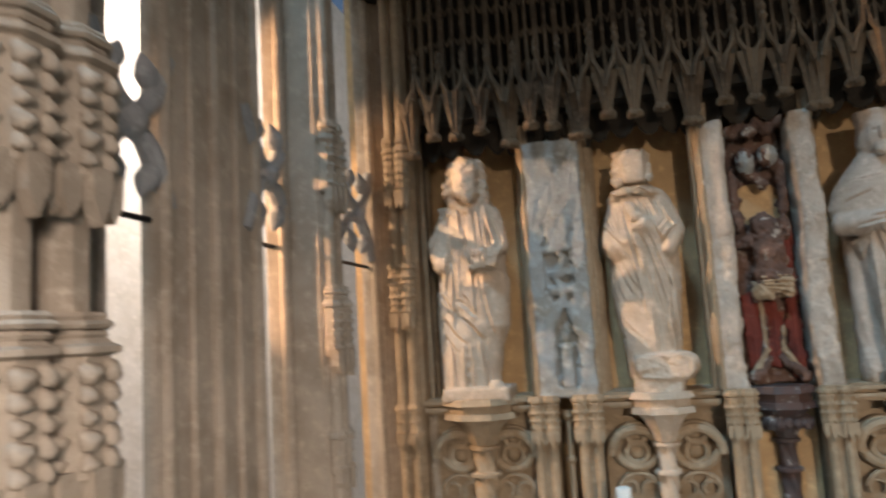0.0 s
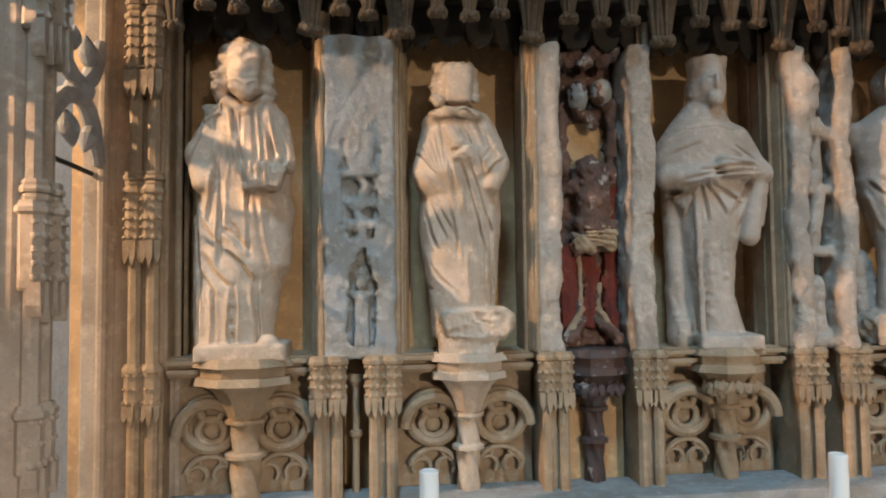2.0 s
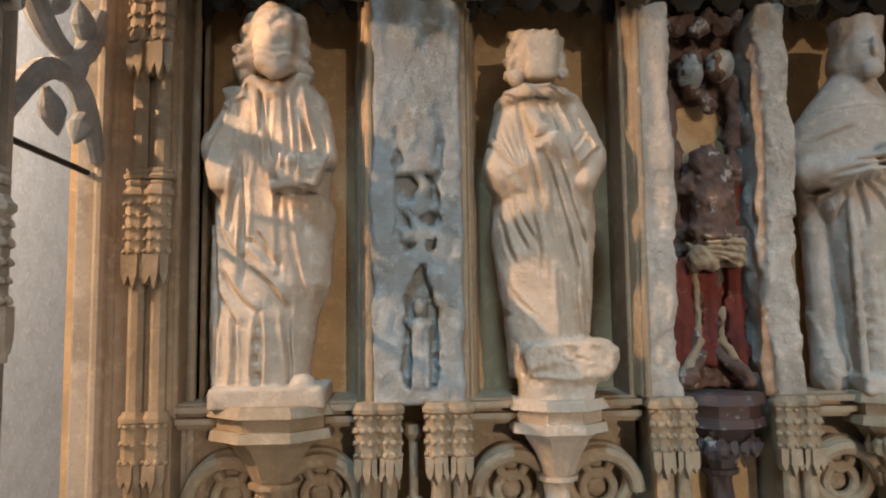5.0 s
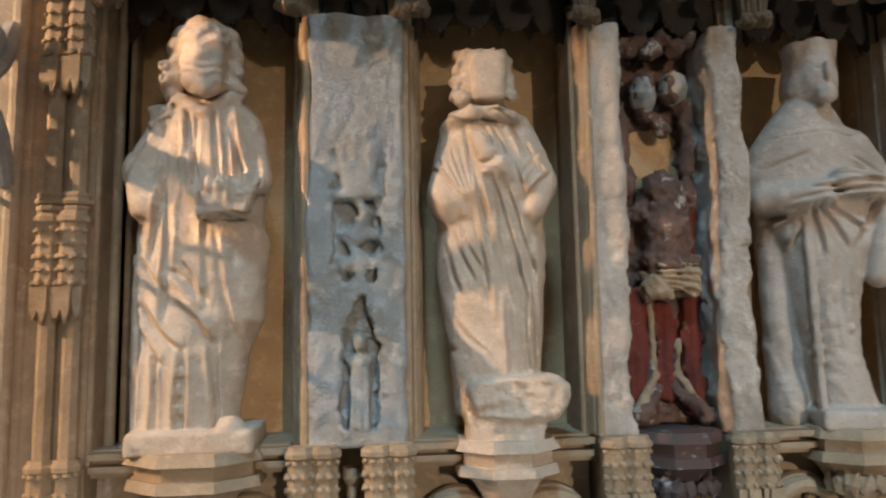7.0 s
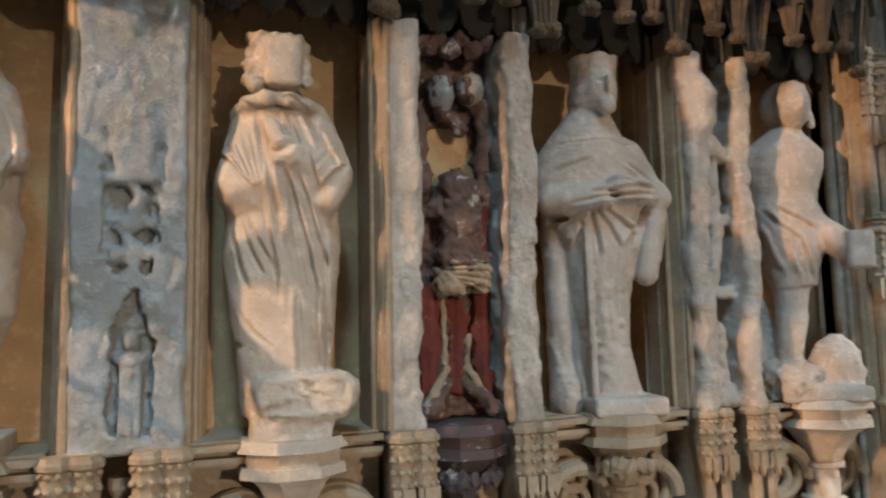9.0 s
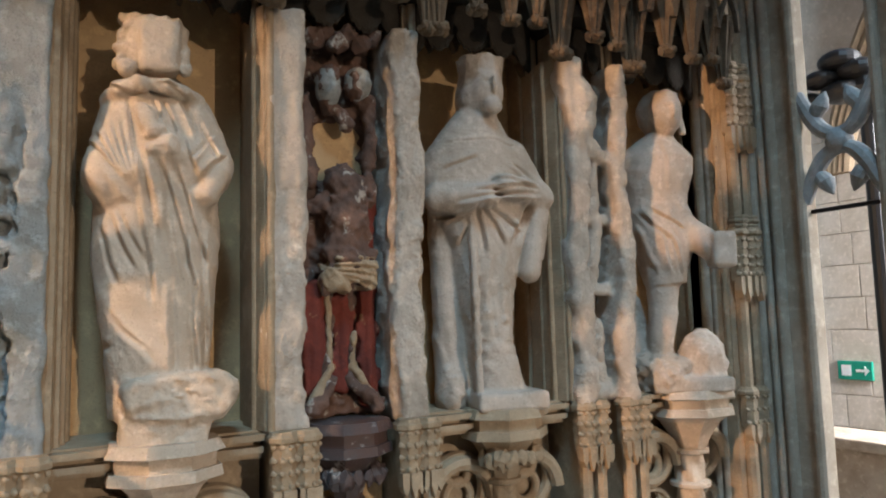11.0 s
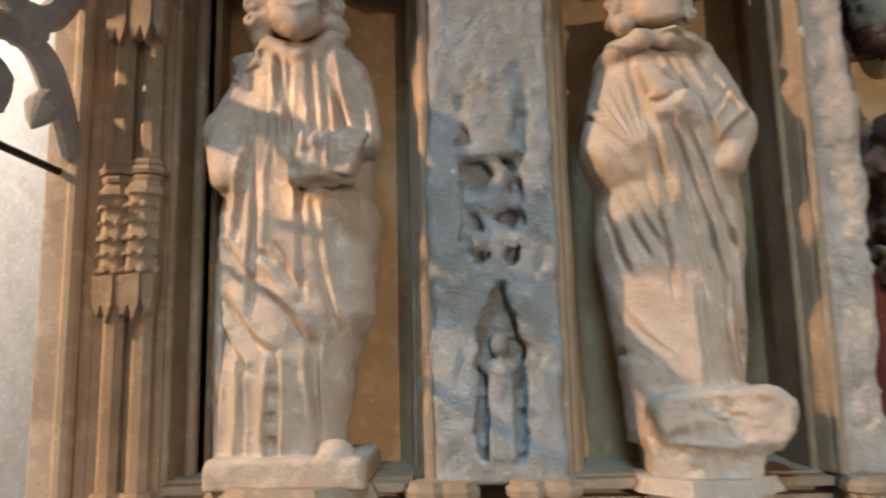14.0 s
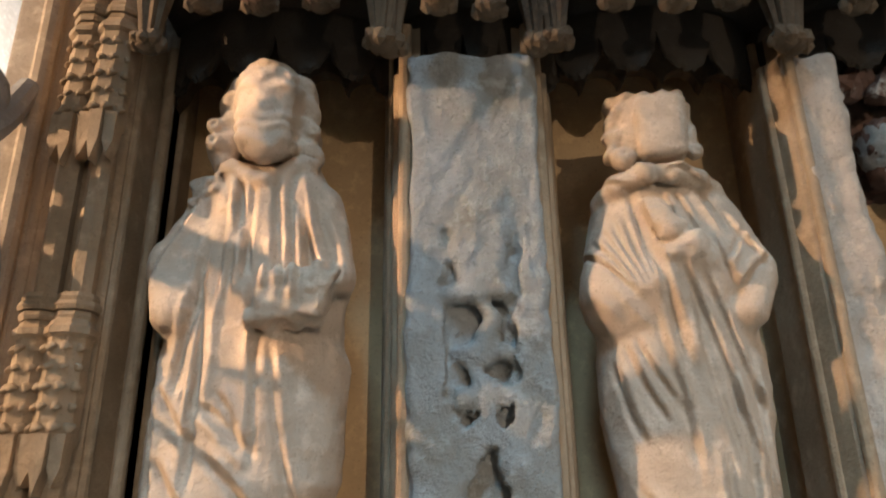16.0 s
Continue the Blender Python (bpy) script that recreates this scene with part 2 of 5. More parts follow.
def carve(name, field, lo, hi, h=0.006):
    """Meshes the surface where field(p) is zero, by surface nets, smooth-shaded."""
    ax = [np.arange(lo[i] - 2 * h, hi[i] + 3 * h, h, dtype=np.float32) for i in range(3)]
    p = np.meshgrid(*ax, indexing="ij", sparse=False)
    d = field(p).astype(np.float32)
    for i in range(3):
        for e in (0, -1):
            d[tuple(e if j == i else slice(None) for j in range(3))] = h
    n = d.shape
    s = d < 0
    corners = [(a, b, c) for a in (0, 1) for b in (0, 1) for c in (0, 1)]
    cut = lambda arr, o: arr[o[0]:n[0] - 1 + o[0], o[1]:n[1] - 1 + o[1], o[2]:n[2] - 1 + o[2]]
    count = sum(cut(s, o).astype(np.int8) for o in corners)
    mixed = (count > 0) & (count < 8)
    idx = np.argwhere(mixed)
    ids = np.full(mixed.shape, -1, np.int64)
    ids[mixed] = np.arange(len(idx))
    acc, num = np.zeros((len(idx), 3), np.float32), np.zeros(len(idx), np.float32)
    val = {o: d[idx[:, 0] + o[0], idx[:, 1] + o[1], idx[:, 2] + o[2]] for o in corners}
    for a in corners:
        for i in range(3):
            if a[i] == 0:
                b = tuple(1 if j == i else a[j] for j in range(3))
                va, vb = val[a], val[b]
                hit = (va < 0) != (vb < 0)
                t = np.where(hit, va / np.where(hit, va - vb, 1), 0)
                pos = np.tile(np.array(a, np.float32), (len(idx), 1))
                pos[:, i] += t
                acc += pos * hit[:, None]
                num += hit
    verts = (idx + acc / num[:, None]) * h + np.array([a[0] for a in ax])
    quads = []
    for i in range(3):
        j, k = (i + 1) % 3, (i + 2) % 3
        s0 = s[tuple(slice(0, n[q] - 1) if q == i else slice(1, n[q] - 1) for q in range(3))]
        s1 = s[tuple(slice(1, n[q]) if q == i else slice(1, n[q] - 1) for q in range(3))]
        for sign in (True, False):
            e = np.argwhere((s0 != s1) & (s0 == sign))
            for q in range(3):
                if q != i:
                    e[:, q] += 1
            ej, ek = np.zeros(3, int), np.zeros(3, int)
            ej[j], ek[k] = 1, 1
            ring = [e - ej - ek, e - ek, e, e - ej]
            f = np.stack([ids[r[:, 0], r[:, 1], r[:, 2]] for r in ring], 1)
            quads.append(f if sign else f[:, ::-1])
    faces = np.concatenate(quads)
    faces = faces[(faces >= 0).all(1)]
    me = bpy.data.meshes.new(name)
    me.vertices.add(len(verts))
    me.vertices.foreach_set("co", verts.astype(np.float32).ravel())
    me.loops.add(faces.size)
    me.loops.foreach_set("vertex_index", faces.astype(np.int32).ravel())
    me.polygons.add(len(faces))
    me.polygons.foreach_set("loop_start", np.arange(0, faces.size, 4, dtype=np.int32))
    me.polygons.foreach_set("loop_total", np.full(len(faces), 4, np.int32))
    me.polygons.foreach_set("use_smooth", np.ones(len(faces), bool))
    me.update(calc_edges=True)
    me.validate()
    return me


def pleat(p, x0, z0, x1, z1, w, amp, side=1):
    """A fold on the front of a garment: a ridge with a sharp undercut on one side, fading at both ends."""
    dx, dz = x1 - x0, z1 - z0
    n = math.hypot(dx, dz)
    u = ((p[0] - x0) * dx + (p[2] - z0) * dz) / (n * n)
    s = side * ((p[0] - x0) * dz - (p[2] - z0) * dx) / n + 0.3 * w * np.sin(u * 5 + x0 * 40)
    end = np.clip((u + 0.08) / 0.22, 0, 1) * np.clip((1.08 - u) / 0.22, 0, 1) * (p[1] < 0.0)
    return 1.12 * amp * end * (np.exp(-1.1 * np.abs(s) / w) - 0.9 * np.exp(-(((s - 1.25 * w) / (0.55 * w)) ** 2)))


def drape(p, f, slant, stretch, seed):
    """Irregular cloth folds: sharp winding crests that run along the fall of the garment."""
    x, y, z = p
    u = x + slant * z + 0.012 * vnoise(x, y, z, 9, seed + 5)
    n = vnoise(u, y * 0.35, z * stretch, f, seed)
    m = vnoise(u, y * 0.35, z * stretch, f * 2.1, seed + 1)
    return (0.75 - 1.9 * np.abs(n)) + 0.45 * (0.6 - 1.6 * np.abs(m))


def rough(p, a, s, seed=0):
    """Weathering: three sizes of noise."""
    return a * (vnoise(*p, s, seed) + 0.5 * vnoise(*p, s * 2.3, seed + 1) + 0.3 * vnoise(*p, s * 5.1, seed + 2))


# ---- large structure ----
XC = 1.185          # middle of the altar screen
BACK = 3.28         # back of the niches
SIDE_L, SIDE_R = -0.45, 2.82


def structure(name, label, category, bm, material):
    return tagged(part(name, bm, material), label, category, kind="structure")


bm = bmesh.new()
box(bm, -0.62, 2.99, BACK, 3.60, -0.3, 4.6)
structure("wall_north", "ochre plastered stone wall behind the statue niches", "wall", bm, NICHE)
bm = bmesh.new()
box(bm, -0.9, 3.3, -3.0, 3.6, -0.12, 0.0)
structure("floor", "worn brown stone chapel floor", "floor", bm, FLOORM)
# out of view; starts at y 1.3 so the overhead area lamp reaches the niches
bm = bmesh.new()
box(bm, -0.62, 2.99, 1.3, 3.6, 4.6, 4.75)
structure("ceiling", "plain stone chapel ceiling", "ceiling", bm, CARVED)
# unseen slab, added to block the sky over the shortened ceiling
bm = bmesh.new()
box(bm, -3.0, 7.3, -12.0, 1.3, 11.5, 11.8)
structure("ceiling", "unseen pale slab high above the chapel that keeps out sky light", "ceiling", bm, PLASTER)
# unseen wall, its height chosen so the nave lamp shines over it
bm = bmesh.new()
box(bm, -0.62, 2.99, -3.2, -3.0, -0.1, 1.5)
structure("wall_south", "plain limestone wall closing the unseen end, kept low for the nave lamp", "wall", bm, CARVED)
bm = bmesh.new()
box(bm, -14, 16, -12, 16, -1.2, -0.9)
structure("ground", "dark stone floor of the church around the chapel", "floor", bm, FLOORM)


NICHES = (XC - 1.185, XC - 0.45, XC + 0.45, XC + 1.185)


# ---- mouldings: tall rolls beside the niches ----
def rolls(name, xs, z0, z1, material, parent):
    """Upright rolls and hollows, each (x, y, radius)."""
    for x, y, r in xs:
        bm = bmesh.new()
        lathe(bm, [(r, z0), (r, z1)], x, y, 10)
        part(name, bm, material, parent)


def jamb(x_in, side, label):
    """The moulded side of a niche: flat splay from the back to the front, with rolls; side is -1 where the niche lies to the left."""
    ob = thing("niche_jamb", label, "stone jamb", kind="structure")
    bm = bmesh.new()
    s = side
    plan(bm, [(x_in - s * 0.012, BACK + 0.01), (x_in - s * 0.010, BACK - 0.06), (x_in - s * 0.008, BACK - 0.07), (x_in - s * 0.008, BACK - 0.13),
              (x_in + s * 0.010, BACK - 0.14), (x_in + s * 0.014, BACK - 0.20), (x_in + s * 0.05, BACK - 0.21), (x_in + s * 0.05, BACK + 0.01)], 1.215, 2.40)
    part("splay", bm, CARVED, ob)
    rolls("roll", [(x_in - s * 0.010, BACK - 0.075, 0.010), (x_in - s * 0.004, BACK - 0.142, 0.011), (x_in + s * 0.022, BACK - 0.212, 0.013)], 1.215, 2.40, CARVED, ob)
    return ob


for c in NICHES:
    jamb(c - 0.228, -1, "moulded limestone jamb along a statue niche")
    jamb(c + 0.228, 1, "moulded limestone jamb along a statue niche")


# ---- broken piers between the niches ----
def broken_post(name, label, w, depth, seed, lean=0.0, amp=0.008, material=BROKEN):
    """An eroded upright of stone, hacked back by hand, 1.06 m high, foot at the origin."""
    def field(p):
        x = p[0] - 0.005 * np.sin(p[2] * 9 + seed) - lean * p[2]
        d = block((x, p[1], p[2]), (0, 0, 0.53), (w / 2, depth / 2, 0.54), 0.018)
        return d + rough((p[0], p[1], p[2] * 0.5), amp, 24, seed) - 0.010 * np.abs(vnoise(p[0] + 0.3 * p[2], p[1], p[2] * 0.5, 15, seed + 9)) + 0.004 + 0.003 * vnoise(*p, 90, seed + 7)
    ob = part(name, carve(name, field, (-w / 2 - 0.04, -depth / 2 - 0.04, 0), (w / 2 + 0.04, depth / 2 + 0.04, 1.06), 0.006), material)
    return tagged(ob, label, "stone pier", "broken piers of the altar screen")


o = broken_post("broken_pier", "pale limestone pier hacked back to rough stone, beside the red niche", 0.10, 0.20, 3)
o.location = (1.012, 3.13, 1.245)
o = broken_post("broken_pier", "pale broken limestone pier beside the red niche", 0.085, 0.20, 8)
o.location = (1.352, 3.13, 1.245)


def slab_field(p):
    """A flat pier with a hacked face and the stumps of small canopied figures down its middle."""
    x, y, z = p
    d = block(p, (0, 0, 0.53), (0.118, 0.045, 0.54), 0.012)
    d = d + 0.0065 * vnoise(x + 0.3 * z, y, z * 0.4, 17, 21) - 0.008 * np.abs(vnoise(x - 0.4 * z, y, z * 0.5, 26, 23)) + rough((x, y, z * 0.5), 0.0022, 40, 22) + 0.005 * vnoise(x, y, z * 0.6, 8, 5) + 0.003
    # pockets left by the hacked-off figures, with uneven rims
    rim = rough(p, 0.014, 34, 9)
    holes = block(p, (0.004, -0.055, 0.556), (0.050, 0.036, 0.044), 0.026)
    holes = np.minimum(holes, block(p, (-0.018, -0.055, 0.466), (0.032, 0.034, 0.032), 0.020))
    holes = np.minimum(holes, ball(p, (0.036, -0.05, 0.476), (0.016, 0.03, 0.016)))
    holes = np.minimum(holes, ball(p, (-0.030, -0.05, 0.400), (0.016, 0.03, 0.018)))
    holes = np.minimum(holes, ball(p, (0.032, -0.05, 0.402), (0.012, 0.028, 0.012)))
    low = np.maximum(np.abs(x - 0.006) - 0.040 * np.clip((0.345 - z) / 0.10, 0, 1) ** 0.6, np.maximum(0.035 - z, z - 0.345))
    holes = np.minimum(holes, np.maximum(low, y + 0.012))
    for x0, z0, x1, z1, r in ((-0.046, 0.59, -0.042, 0.40, 0.013), (0.050, 0.59, 0.042, 0.41, 0.011), (-0.046, 0.61, -0.052, 0.71, 0.010), (0.058, 0.61, 0.060, 0.70, 0.010)):
        holes = np.minimum(holes, limb(p, (x0, -0.042, z0), (x1, -0.042, z1), r, r * 0.6))
    d = smax(d, 0.005 - holes - 0.7 * rim, 0.006)
    # stumps: a headless standing figure below, a knot above, a ribbed fragment on top
    fig = limb(p, (0.006, -0.020, 0.03), (0.006, -0.020, 0.19), 0.024, 0.026)
    fig = smin(fig, ball(p, (0.006, -0.024, 0.240), (0.018, 0.020, 0.024)), 0.010)
    fig = smin(fig, limb(p, (-0.018, -0.022, 0.20), (0.030, -0.022, 0.20), 0.012, 0.012), 0.010)
    for i in range(3):
        fig = smin(fig, limb(p, (-0.010 + 0.016 * i, -0.040, 0.17), (-0.012 + 0.018 * i, -0.040, 0.04), 0.006, 0.007), 0.005)
    d = smin(d, fig, 0.006)
    d = smin(d, limb(p, (-0.03, -0.034, 0.432), (0.045, -0.034, 0.436), 0.016, 0.014), 0.012)
    d = smin(d, limb(p, (0.000, -0.030, 0.500), (0.022, -0.034, 0.560), 0.024, 0.014), 0.012)
    d = smin(d, limb(p, (0.022, -0.034, 0.560), (0.002, -0.034, 0.588), 0.013, 0.010), 0.008)
    d = smin(d, limb(p, (-0.026, -0.030, 0.500), (0.040, -0.034, 0.505), 0.016, 0.014), 0.010)
    d = smin(d, limb(p, (0.010, -0.030, 0.440), (-0.014, -0.034, 0.478), 0.022, 0.010), 0.010)
    d = smin(d, limb(p, (-0.05, -0.036, 0.600), (0.045, -0.036, 0.606), 0.016, 0.014), 0.012)
    for i in range(4):
        d = smin(d, limb(p, (-0.024 + i * 0.017, -0.036, 0.610), (-0.030 + i * 0.022, -0.036, 0.71 + 0.018 * (i % 2)), 0.012, 0.008), 0.014)
    return d + 0.0022 * vnoise(x, y, z * 0.5, 80, 19)


slab = thing("relief_pier", "worn stone pier with hacked-off relief figures, greyed as in cool daylight", "stone pier", (0.375, 3.075, 1.245), "broken piers of the altar screen")
part("relief", carve("relief", slab_field, (-0.13, -0.08, 0), (0.13, 0.05, 1.06), 0.005), SLAB, slab)
for sx, nm in ((-1, "edge_moulding"), (1, "edge_moulding")):
    bm = bmesh.new()
    for k, (dx, dy, r) in enumerate(((0.122, 0.0, 0.014), (0.140, 0.035, 0.011), (0.150, 0.075, 0.012), (0.158, 0.12, 0.014))):
        lathe(bm, [(r, 0.0), (r, 1.07)], sx * dx, dy, 8)
    plan(bm, [(sx * 0.10, 0.0), (sx * 0.125, 0.0), (sx * 0.16, 0.14), (sx * 0.16, 0.21), (sx * 0.10, 0.21)], 0, 1.07)
    part(nm, bm, CARVED, slab, "smooth moulded limestone edge")


def ruin_field(p):
    """Two eroded shafts with the stump of a small figure on a bracket between them."""
    x, y, z = p
    w = 0.010 * np.sin(z * 11)
    d = block((x - w + 0.005, y, z), (-0.085, 0, 0.53), (0.036, 0.07, 0.54), 0.02)
    d = np.minimum(d, block((x + w, y, z), (0.088, 0, 0.53), (0.030 , 0.07, 0.54), 0.02))
    d = smin(d, ball(p, (-0.05, -0.03, 0.92), (0.05, 0.05, 0.10)), 0.03)
    d = smin(d, limb(p, (-0.06, -0.03, 0.80), (0.07, -0.02, 0.75), 0.03, 0.02), 0.02)
    d = smin(d, limb(p, (0.0, 0.0, 0.60), (0.0, 0.0, 0.74), 0.030, 0.024), 0.01)
    d = smin(d, ball(p, (0.002, -0.01, 0.79), (0.022, 0.022, 0.03)), 0.01)
    d = smin(d, limb(p, (-0.07, 0.0, 0.56), (0.07, 0.0, 0.56), 0.018, 0.018), 0.015)
    d = smin(d, limb(p, (0.0, 0.01, 0.36), (0.01, 0.0, 0.54), 0.016, 0.026), 0.01)
    d = smin(d, limb(p, (-0.07, 0.0, 0.33), (0.07, 0.0, 0.34), 0.014, 0.016), 0.02)
    d = smin(d, limb(p, (0.0, 0.01, 0.04), (0.0, 0.01, 0.22), 0.026, 0.030), 0.01)
    d = smin(d, limb(p, (-0.075, 0.0, 0.02), (0.075, 0.0, 0.02), 0.03, 0.03), 0.02)
    return d + rough(p, 0.009, 19, 41)


ruin = part("ruined_pier", carve("ruined_pier", ruin_field, (-0.15, -0.10, 0), (0.15, 0.09, 1.06), 0.006), BROKEN)
ruin.location = (2.005, 3.06, 1.245)
tagged(ruin, "pale eroded double pier with stumps of small figures between its shafts", "stone pier", "broken piers of the altar screen")
for x0, x1, n in ((1.925, 2.085, "pier_backing"),):
    bm = bmesh.new()
    box(bm, x0 - 0.06, x1 + 0.06, 3.15, BACK + 0.005, 1.2, 2.42)
    tagged(part(n, bm, CARVED), "brown stone backing behind the ruined pier", "stone backing", kind="structure")


# smooth moulded cheeks left standing on two of the piers
for x, y in ((0.950, 0.0), (1.862, 0.0)):
    ob = thing("pier_cheek", "smooth moulded limestone cheek along a broken pier", "stone moulding", (x, 3.0, 0), kind="structure")
    bm = bmesh.new()
    plan(bm, [(-0.012, 0.19), (-0.006, 0.075), (0.006, 0.045), (0.028, 0.032), (0.050, 0.055), (0.050, 0.19)], 1.25, 2.31)
    part("face", bm, CARVED, ob)
    for dx, dy, r in ((-0.006, 0.085, 0.010), (0.020, 0.036, 0.010)):
        bm = bmesh.new()
        lathe(bm, [(r, 1.25), (r, 2.31)], dx, dy, 10)
        part("roll", bm, CARVED, ob)


# ---- twin shafts with crocketed heads under the string course ----
def crocket_head(bm, x, y, z0, z1, w, rows=4):
    """The octagonal body of a little turret with a stepped cap."""
    h = z1 - z0
    lathe(bm, [(w * 0.52, z0 + h * 0.22), (w * 0.60, z0 + h * 0.25), (w * 0.60, z1 - 0.030), (w * 0.74, z1 - 0.024), (w * 0.74, z1 - 0.014), (w * 0.62, z1 - 0.008), (w * 0.56, z1)], x, y, 8, math.pi / 8)


KNOBS = {}


def crockets(turret, x, y, z0, z1, w, rows, material):
    """Curled leaf knobs set on the faces of a turret, one object each on a shared mesh."""
    key = (round(w, 4), material.name)
    if key not in KNOBS:
        bm = bmesh.new()
        bmesh.ops.create_icosphere(bm, subdivisions=2, radius=w * 0.17)
        for v in bm.verts:
            q = v.co / (w * 0.17)
            lobes = 1 + 0.22 * math.cos(3 * math.atan2(q.z, q.x))
            v.co = Vector((v.co.x * 0.95 * lobes, v.co.y * 0.8, v.co.z * 0.78 * lobes - 0.35 * max(0, -v.co.y)))
        for f in bm.faces:
            f.smooth = True
        me = bpy.data.meshes.new("crocket")
        bm.to_mesh(me)
        bm.free()
        KNOBS[key] = me
    h = z1 - z0
    for k in range(3):
        dx, dy = (k - 1) * w * 0.40, -w * (0.56 if k == 1 else 0.42)
        bm = bmesh.new()
        prism(bm, [(x + dx - w * 0.19, z0 + h * 0.30), (x + dx + w * 0.19, z0 + h * 0.30), (x + dx + w * 0.17, z0 + h * 0.10), (x + dx, z0 - 0.012 * (k == 1)), (x + dx - w * 0.17, z0 + h * 0.10)], y + dy - 0.008, y + dy + 0.02)
        part("gablet", bm, material, turret)
    for i in range(rows):
        z = z0 + (z1 - z0) * (0.34 + 0.48 * i / max(1, rows - 1))
        for k in range(4):
            a = radians(-150 + 40 * k)
            ob = part("crocket", KNOBS[key], material, turret)
            worn = 0.82 + 0.3 * ((i * 7 + k * 5 + int(abs(x) * 900)) % 5) / 4
            ob.location = (x + math.cos(a) * w * 0.60, y + math.sin(a) * w * 0.60, z)
            ob.rotation_euler = (0, 0.2 * ((i + 2 * k) % 3 - 1), a + math.pi / 2)
            ob.scale = (worn, worn, worn)


def shaft_pair(label, x, y, spread, z_foot, z_neck, z_top, w):
    ob = thing("twin_shaft", label, "stone shaft", (x, y, 0), "twin shafts of the altar screen")
    for s in (-1, 1):
        bm = bmesh.new()
        crocket_head(bm, s * spread, 0, z_neck, z_top, w)
        crockets(part("crocketed_head", bm, CARVED, ob), s * spread, 0, z_neck, z_top, w, 4, CARVED)
        bm = bmesh.new()
        lathe(bm, [(w * 0.36, z_foot), (w * 0.36, z_neck + 0.05)], s * spread, 0, 8, math.pi / 8)
        part("shaft", bm, CARVED, ob)
    bm = bmesh.new()
    box(bm, -spread - w * 0.2, spread + w * 0.2, 0.012, 0.20, z_foot, z_top - 0.02)
    part("core", bm, CARVED, ob)
    return ob


for x in (0.272, 0.448, 1.022, 1.352, 1.935, 2.105):
    shaft_pair("twin limestone shafts with small crocketed gabled heads", x, 3.02, 0.028, 0.78, 1.06, 1.25, 0.054)

# string course between the piers, behind the brackets
for x0, x1 in ((-0.24, 0.215), (0.505, 0.955), (1.415, 1.87), (2.165, 2.61)):
    bm = bmesh.new()
    z = 1.185
    for dz, dy, h in ((0.0, 0.03, 0.014), (0.014, 0.05, 0.016), (0.030, 0.02, 0.014), (0.044, 0.06, 0.016), (0.060, 0.03, 0.006)):
        box(bm, x0, x1, 3.10 - dy, BACK + 0.004, z + dz, z + dz + h - 0.001)
    tagged(part("string_course", bm, CARVED), "moulded brown stone string course under a statue niche", "string course", kind="structure")


# ---- brackets that carry the statues ----
def bracket(label, x, y, w, material, style=0):
    ob = thing("statue_bracket", label, "stone bracket", (x, y, 0), "brackets under the statues")

    def octo(k, z0, z1, k2=None):
        bm = bmesh.new()
        lathe(bm, [(w * k, z0), (w * (k2 or k), z1)], 0, 0, 8, math.pi / 8, sy=0.85)
        return bm
    part("top_slab", octo(0.58, 1.226, 1.252, 0.52), material, ob)
    part("upper_band", octo(0.49, 1.192, 1.226), material, ob)
    part("lower_band", octo(0.56, 1.168, 1.192, 0.54), material, ob)
    bm = bmesh.new()
    lathe(bm, [(w * 0.46, 1.168), (w * 0.36, 1.145), (w * 0.25, 1.10), (w * 0.18, 1.055)], 0, 0.01, 16, 0, 0.10, 8)
    bell = part("bell", bm, material, ob)
    rnd = random.Random(int(x * 1000))
    for i in range(9):
        a = radians(-170 + 160 * i / 8)
        bm = bmesh.new()
        bmesh.ops.create_icosphere(bm, subdivisions=2, radius=w * 0.10)
        for v in bm.verts:
            v.co *= 1 + 0.35 * math.sin(9 * v.co.x / w + i) * math.cos(11 * v.co.z / w)
            v.co = Vector((v.co.x + math.cos(a) * w * 0.36, v.co.y * 0.7 + math.sin(a) * w * 0.36, v.co.z + 1.105 + 0.02 * rnd.random()))
        if style:
            part("leaf_boss", bm, material, bell)
        else:
            bm.free()
    bm = bmesh.new()
    rings = []
    for i in range(25):
        z = 1.05 - 0.27 * i / 24
        rings.append((w * 0.155, z))
    prev = None
    for i, (r, z) in enumerate(rings):
        ring = [bm.verts.new((r * (1 + 0.13 * math.cos(4 * a - i * 0.5)) * math.cos(a), 0.02 + r * (1 + 0.13 * math.cos(4 * a - i * 0.5)) * math.sin(a), z)) for a in [2 * math.pi * k / 20 for k in range(20)]]
        if prev:
            for k in range(20):
                bm.faces.new((prev[k], prev[(k + 1) % 20], ring[(k + 1) % 20], ring[k]))
        prev = ring
    part("twisted_column", bm, material, ob)
    for z in (1.045, 0.935):
        bm = bmesh.new()
        lathe(bm, [(w * 0.17, z - 0.012), (w * 0.23, z - 0.006), (w * 0.23, z + 0.006), (w * 0.17, z + 0.012)], 0, 0.02, 16)
        part("ring", bm, material, ob)
    return ob


bracket("moulded octagonal limestone bracket under the bearded statue", 0.005, 3.06, 0.29, CARVED)
bracket("moulded octagonal limestone bracket with bluish highlights", 0.735, 3.06, 0.235, STATUE)
bracket("leaf-carved limestone bracket under the crowned statue", 1.650, 3.06, 0.235, CARVED, 1)
bracket("plain limestone bracket under the armless statue", 2.40, 3.06, 0.29, STATUE)
bracket("blackened and red painted octagonal bracket with leaf carving", 1.183, 3.09, 0.215, BLACKP, 1)


